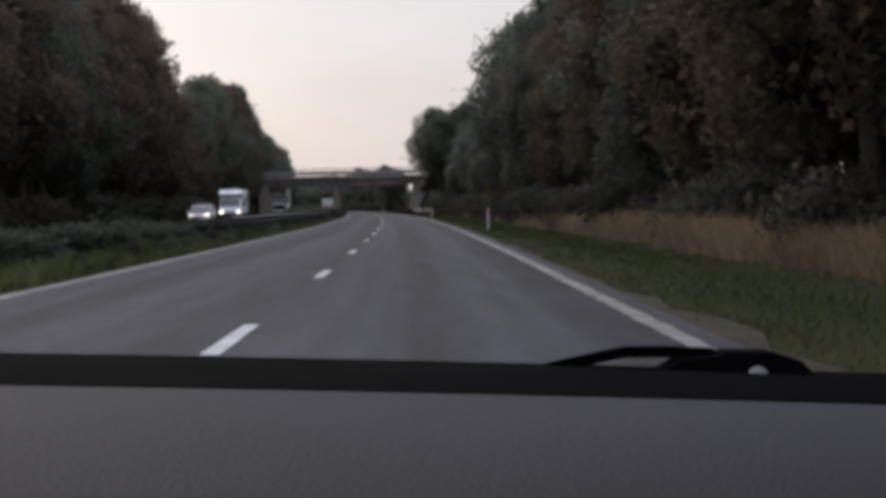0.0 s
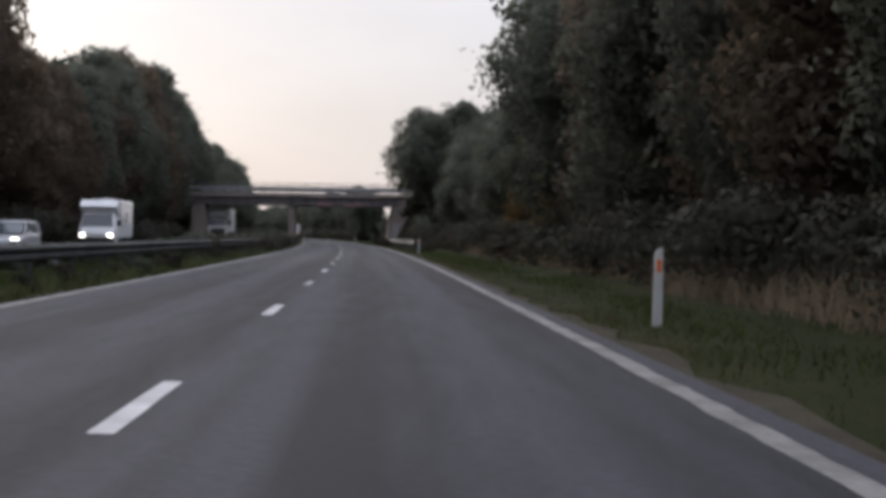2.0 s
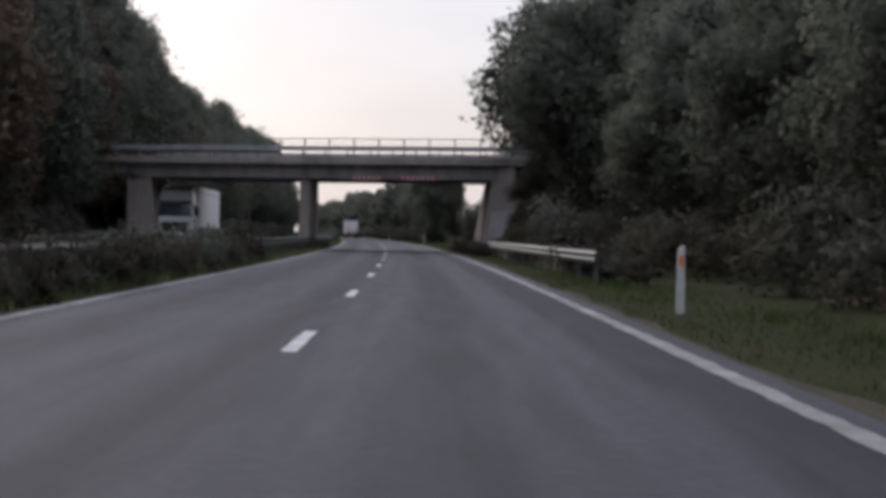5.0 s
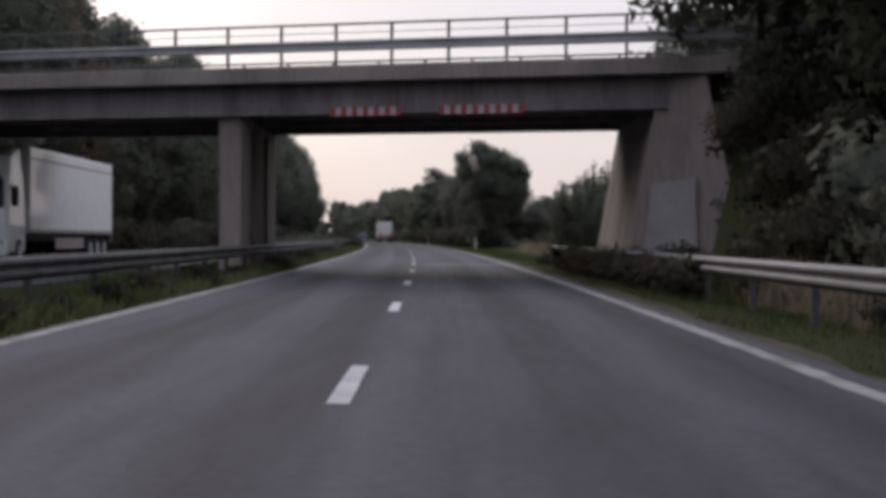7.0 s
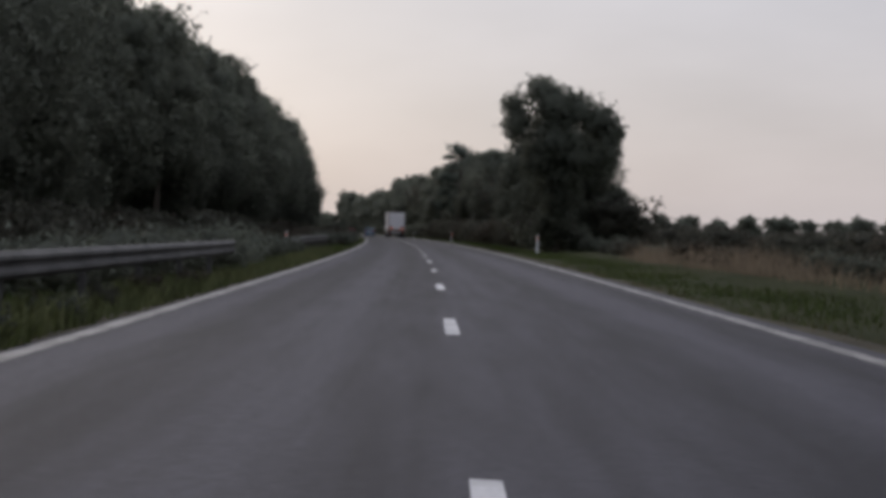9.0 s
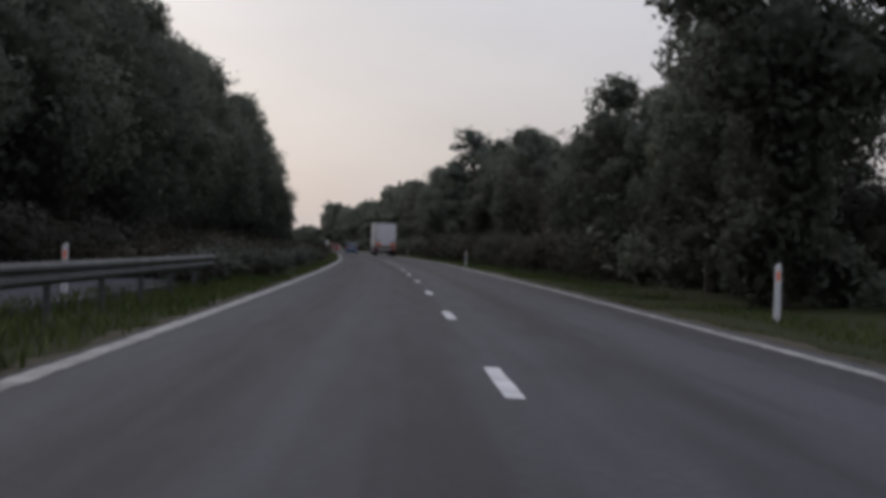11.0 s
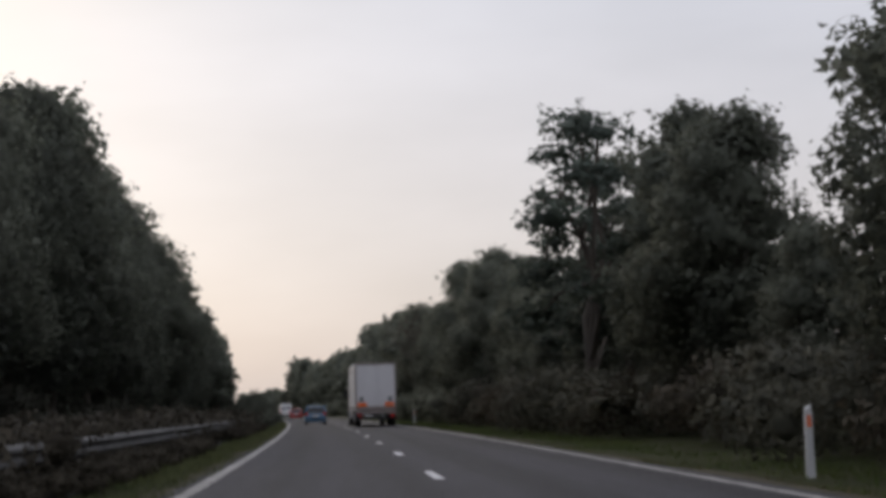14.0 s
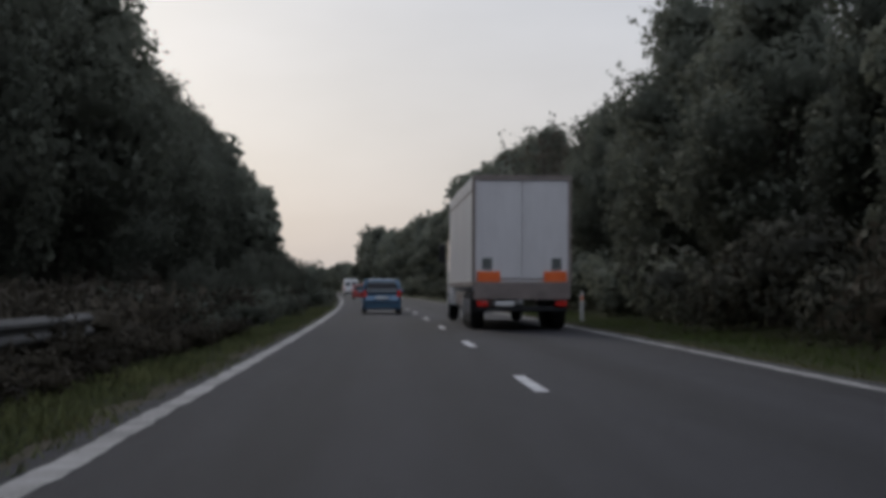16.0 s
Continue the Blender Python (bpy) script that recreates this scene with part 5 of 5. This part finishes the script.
        part("mirror", bm_mesh("mirror", box_bm((sx * 1.42, cy1 - 0.15, 2.3), (0.22, 0.14, 0.62), 0.05, 2), M["trim"]), t)
        part("head_lamp", bm_mesh("head_lamp", box_bm((sx * 0.95, cy1 + 0.06, 0.82), (0.36, 0.1, 0.18), 0.03, 2), M["head"] if lights else M["clear"]), t)
    # rear end
    for sx in (-1, 1):
        door = part("rear_door", box("rear_door", (sx * 0.615, b0 - 0.02, 2.62), (1.19, 0.04, 2.55), box_mat, 0.008), t)
        part("door_bar", cyl("door_bar", (sx * 0.13, b0 - 0.046, 2.6), 0.007, 2.5, box_mat, "z", 8), door)
        part("corner_post", box("corner_post", (sx * 1.245, b0 - 0.03, 2.62), (0.08, 0.08, 2.74), M["box_frame"], 0.01), t)
        if rear_marks:
            part("marker_board", box("marker_board", (sx * 0.86, b0 - 0.075, 1.39), (0.6, 0.02, 0.27), M["orange"], 0.004), t, "orange marker board")
            part("door_sticker", box("door_sticker", (sx * 0.9, b0 - 0.05, 1.72), (0.26, 0.012, 0.3), M["notice"], 0.003), t, "dark notice on the door")
            part("tail_lamp", bm_mesh("tail_lamp", box_bm((sx * 1.02, b0 - 0.08, 0.69), (0.3, 0.06, 0.14), 0.02, 2), M["tail"]), t, "red tail lamp cluster")
    part("door_head", box("door_head", (0, b0 - 0.03, 3.94), (2.5, 0.08, 0.12), M["box_frame"], 0.01), t)
    part("tail_sill", box("tail_sill", (0, b0 - 0.04, 1.03), (2.5, 0.1, 0.46), M["box_frame"], 0.015), t, "grey rear sill")
    part("underrun_bar", box("underrun_bar", (0, b0 + 0.02, 0.55), (2.35, 0.1, 0.14), M["trim"], 0.02), t)
    part("number_plate", box("number_plate", (-0.45, b0 - 0.06, 0.7), (0.5, 0.015, 0.11), M["plate"], 0.003), t, "pale number plate with unreadable marks")
    return t


def motorhome():
    t = thing("motorhome", "white coachbuilt motorhome with overcab and lit headlamps on the road", "motorhome", "oncoming vehicles")
    part("living_box", bm_mesh("living_box", box_bm((0, -1.0, 1.75), (2.25, 4.9, 2.2), 0.12, 3), M["body_white"]), t)
    part("overcab", loft("overcab", [[(-1.08, 1.2, z0), (1.08, 1.2, z0), (1.05, y1, z1), (-1.05, y1, z1)] for z0, y1, z1 in ((2.05, 2.1, 2.1), (2.5, 2.5, 2.45), (2.85, 1.9, 2.82))], M["body_white"]), t)
    part("cab", loft("cab", [outline(1.0, 1.2, 3.1, 0.2, 0.35), outline(1.02, 1.2, 3.15, 0.22, 0.9), outline(1.0, 1.2, 2.9, 0.22, 1.25), outline(0.92, 1.2, 2.3, 0.2, 2.08)], M["body_white"]), t)
    part("windscreen", loft("windscreen", [[(-0.88, 2.88, 1.28), (0.88, 2.88, 1.28), (0.88, 2.8, 1.28), (-0.88, 2.8, 1.28)], [(-0.8, 2.36, 2.02), (0.8, 2.36, 2.02), (0.8, 2.28, 2.02), (-0.8, 2.28, 2.02)]], M["glass"]), t, "dark windscreen")
    part("bumper", bm_mesh("bumper", box_bm((0, 3.1, 0.5), (2.0, 0.25, 0.35), 0.08, 2), M["trim"]), t)
    part("roof_vent", bm_mesh("roof_vent", box_bm((0, -0.8, 2.9), (0.7, 0.9, 0.14), 0.04, 2), M["white"]), t)
    for sx in (-1, 1):
        part("head_lamp", bm_mesh("head_lamp", box_bm((sx * 0.78, 3.14, 0.82), (0.28, 0.1, 0.2), 0.04, 2), M["head"]), t, "lit headlamp")
        part("mirror", bm_mesh("mirror", box_bm((sx * 1.2, 2.6, 1.5), (0.2, 0.12, 0.34), 0.04, 2), M["trim"]), t)
        part("side_window", box("side_window", (sx * 1.13, -0.9, 1.9), (0.03, 1.1, 0.55), M["glass"], 0.01), t)
        for yy in (-1.9, 2.2):
            wheel(t, sx * 0.88, yy, 0.34, 0.22)
    return t


def van(name, label):
    t = thing(name, label, "van", "cars on the road")
    part("body", loft("body", [outline(0.95, -2.5, 2.4, 0.12, 0.3), outline(0.98, -2.5, 2.45, 0.15, 0.9), outline(0.97, -2.48, 1.7, 0.15, 1.35), outline(0.9, -2.42, 1.1, 0.15, 2.2), outline(0.8, -2.35, 0.9, 0.15, 2.3)], M["body_white"]), t)
    for sx in (-1, 1):
        part("rear_window", box("rear_window", (sx * 0.42, -2.47, 1.65), (0.6, 0.03, 0.5), M["glass"], 0.01), t)
        part("tail_lamp", bm_mesh("tail_lamp", box_bm((sx * 0.9, -2.48, 1.0), (0.12, 0.08, 0.5), 0.03, 2), M["tail"]), t)
        for yy in (-1.5, 1.5):
            wheel(t, sx * 0.85, yy, 0.32, 0.2)
    part("bumper", bm_mesh("bumper", box_bm((0, -2.52, 0.45), (1.9, 0.2, 0.25), 0.05, 2), M["trim"]), t)
    return t


car("hatchback", "small blue five-door hatchback with red tail lamps on the road", M["blue"]).matrix_basis = at(-1.5, 497 + 1.9, 0.0)
box_truck("box_trailer_truck", "white box lorry with orange marker boards in the slow lane", 14.5, False, M["body_white"], M["box_grey"], True).matrix_basis = at(1.93, 472 + 7.25, 0.0)
car("hatchback", "red hatchback far ahead on the road", M["carred"], 3.9, 1.68, 1.45).matrix_basis = at(-1.7, 585, 0.0)
van("delivery_van", "white van far ahead on the road").matrix_basis = at(-1.6, 640, 0.0)
car("estate_car", "oncoming pale silver car with lit headlamps", M["silver"], 4.3, 1.75, 1.45, True, "oncoming vehicles").matrix_basis = at(-14.0, 108, 0.0, 180)
motorhome().matrix_basis = at(-13.8, 132, 0.0, 180)
box_truck("lorry", "oncoming white articulated lorry with a plain box trailer", 16.2, False, M["body_white"], M["body_white"], False, "oncoming vehicles").matrix_basis = at(-13.9, 232.8, 0.0, 180)


# ---- the car at the start of the way, with its dashboard under the eye ----
def own_car():
    t = thing("estate_car", "dark grey car with grey plastic dashboard and black wiper", "car", "cars on the road")
    mat = M["trim"]
    L, w, b = 1.95, 0.84, 0.86
    rings = []
    for y, k, zl, zb in ((-L, 0.88, 0.32, 0.66), (-L + 0.08, 0.96, 0.22, b - 0.06), (-L * 0.5, 1, 0.18, b), (0, 1, 0.18, b), (0.95, 1, 0.18, b - 0.02), (1.25, 0.99, 0.19, b - 0.09), (1.72, 0.93, 0.22, b - 0.2), (L, 0.78, 0.32, 0.55)):
        a = w * k
        rings.append([(-a * 0.93, y, zl), (-a, y, zl + 0.14), (-a, y, zb - 0.1), (-a * 0.93, y, zb), (a * 0.93, y, zb), (a, y, zb - 0.1), (a, y, zl + 0.14), (a * 0.93, y, zl)])
    part("body", loft("body", rings, M["body_grey"]), t)
    part("roof", loft("roof", [outline(0.66, -L + 0.4, 0.35, 0.2, 1.42), outline(0.64, -L + 0.42, 0.33, 0.2, 1.46), outline(0.5, -L + 0.6, 0.2, 0.15, 1.48)], M["body_grey"]), t)
    for sx in (-1, 1):
        for pts in ([(sx * 0.78, 1.0, 0.84), (sx * 0.63, 0.32, 1.43)], [(sx * 0.79, -0.25, 0.84), (sx * 0.65, -0.32, 1.43)], [(sx * 0.77, -L + 0.12, 0.84), (sx * 0.63, -L + 0.46, 1.43)]):
            part("pillar", strip3("pillar", pts, 0.1, 0.05, M["body_grey"]), t)
        for yy in (-1.25, 1.28):
            wheel(t, sx * (w - 0.1), yy, 0.31, 0.2)
        part("head_lamp", bm_mesh("head_lamp", box_bm((sx * 0.58, L - 0.12, 0.6), (0.3, 0.2, 0.15), 0.05, 2), M["clear"]), t)
    part("rear_plate", box("rear_plate", (0, -L - 0.01, 0.6), (0.5, 0.02, 0.11), M["plate"], 0.004), t)
    lean = -0.041
    def across(name, prof, m, n=24, bow=0.05):
        rr = []
        for i in range(n + 1):
            x = -0.72 + 1.44 * i / n
            rr.append([(x, y - bow * (x / 0.72) ** 2, z + lean * (x + 0.15)) for y, z in prof])
        return loft(name, rr, m)
    part("dashboard", across("dashboard", [(0.12, 0.82), (0.13, 0.9), (0.19, 0.932), (0.32, 0.944), (0.55, 0.95), (0.705, 0.951), (0.74, 0.93), (0.74, 0.82)], M["dash"]), t, "grey grained plastic dashboard")
    part("cowl", across("cowl", [(0.69, 0.85), (0.69, 0.946), (0.71, 0.952), (0.9, 0.948), (1.05, 0.941), (1.07, 0.93), (1.07, 0.85)], M["matt"]), t, "black strip under the windscreen")
    arm_z = lambda x: 0.945 + lean * (x + 0.15)
    arm = [(-0.06, 0.93), (0.0, 0.945), (0.045, 0.9555), (0.09, 0.957), (0.13, 0.956)]
    part("wiper_arm", loft("wiper_arm", [[(x, 1.02, z + lean * (x + 0.15) - 0.004), (x, 1.035, z + lean * (x + 0.15) - 0.004), (x, 1.035, z + lean * (x + 0.15) + 0.006), (x, 1.02, z + lean * (x + 0.15) + 0.006)] for x, z in arm], M["matt"]), t, "black wiper arm")
    hub = [(0.069, 0.93, 0.937), (0.094, 0.93, 0.953), (0.127, 0.93, 0.957), (0.138, 0.93, 0.961), (0.18, 0.93, 0.962), (0.207, 0.93, 0.955), (0.224, 0.93, 0.938)]
    part("wiper_hub", loft("wiper_hub", [[(x, 0.985, a + lean * (x + 0.15)), (x, 1.05, a + lean * (x + 0.15)), (x, 1.04, c + lean * (x + 0.15)), (x, 0.995, c + lean * (x + 0.15))] for x, a, c in hub], M["matt"]), t, "black wiper hub cover")
    part("hub_cap", cyl("hub_cap", (0.162, 0.978, 0.9415 + lean * 0.31), 0.0088, 0.012, M["clear"], "y", 20, bevel=0.002), t, "pale round cap")
    return t


own = own_car()
own.matrix_basis = pose(PATH[0][1] + 0.15, PATH[0][2] + 0.45, -0.001, 0, 0, 0.1)
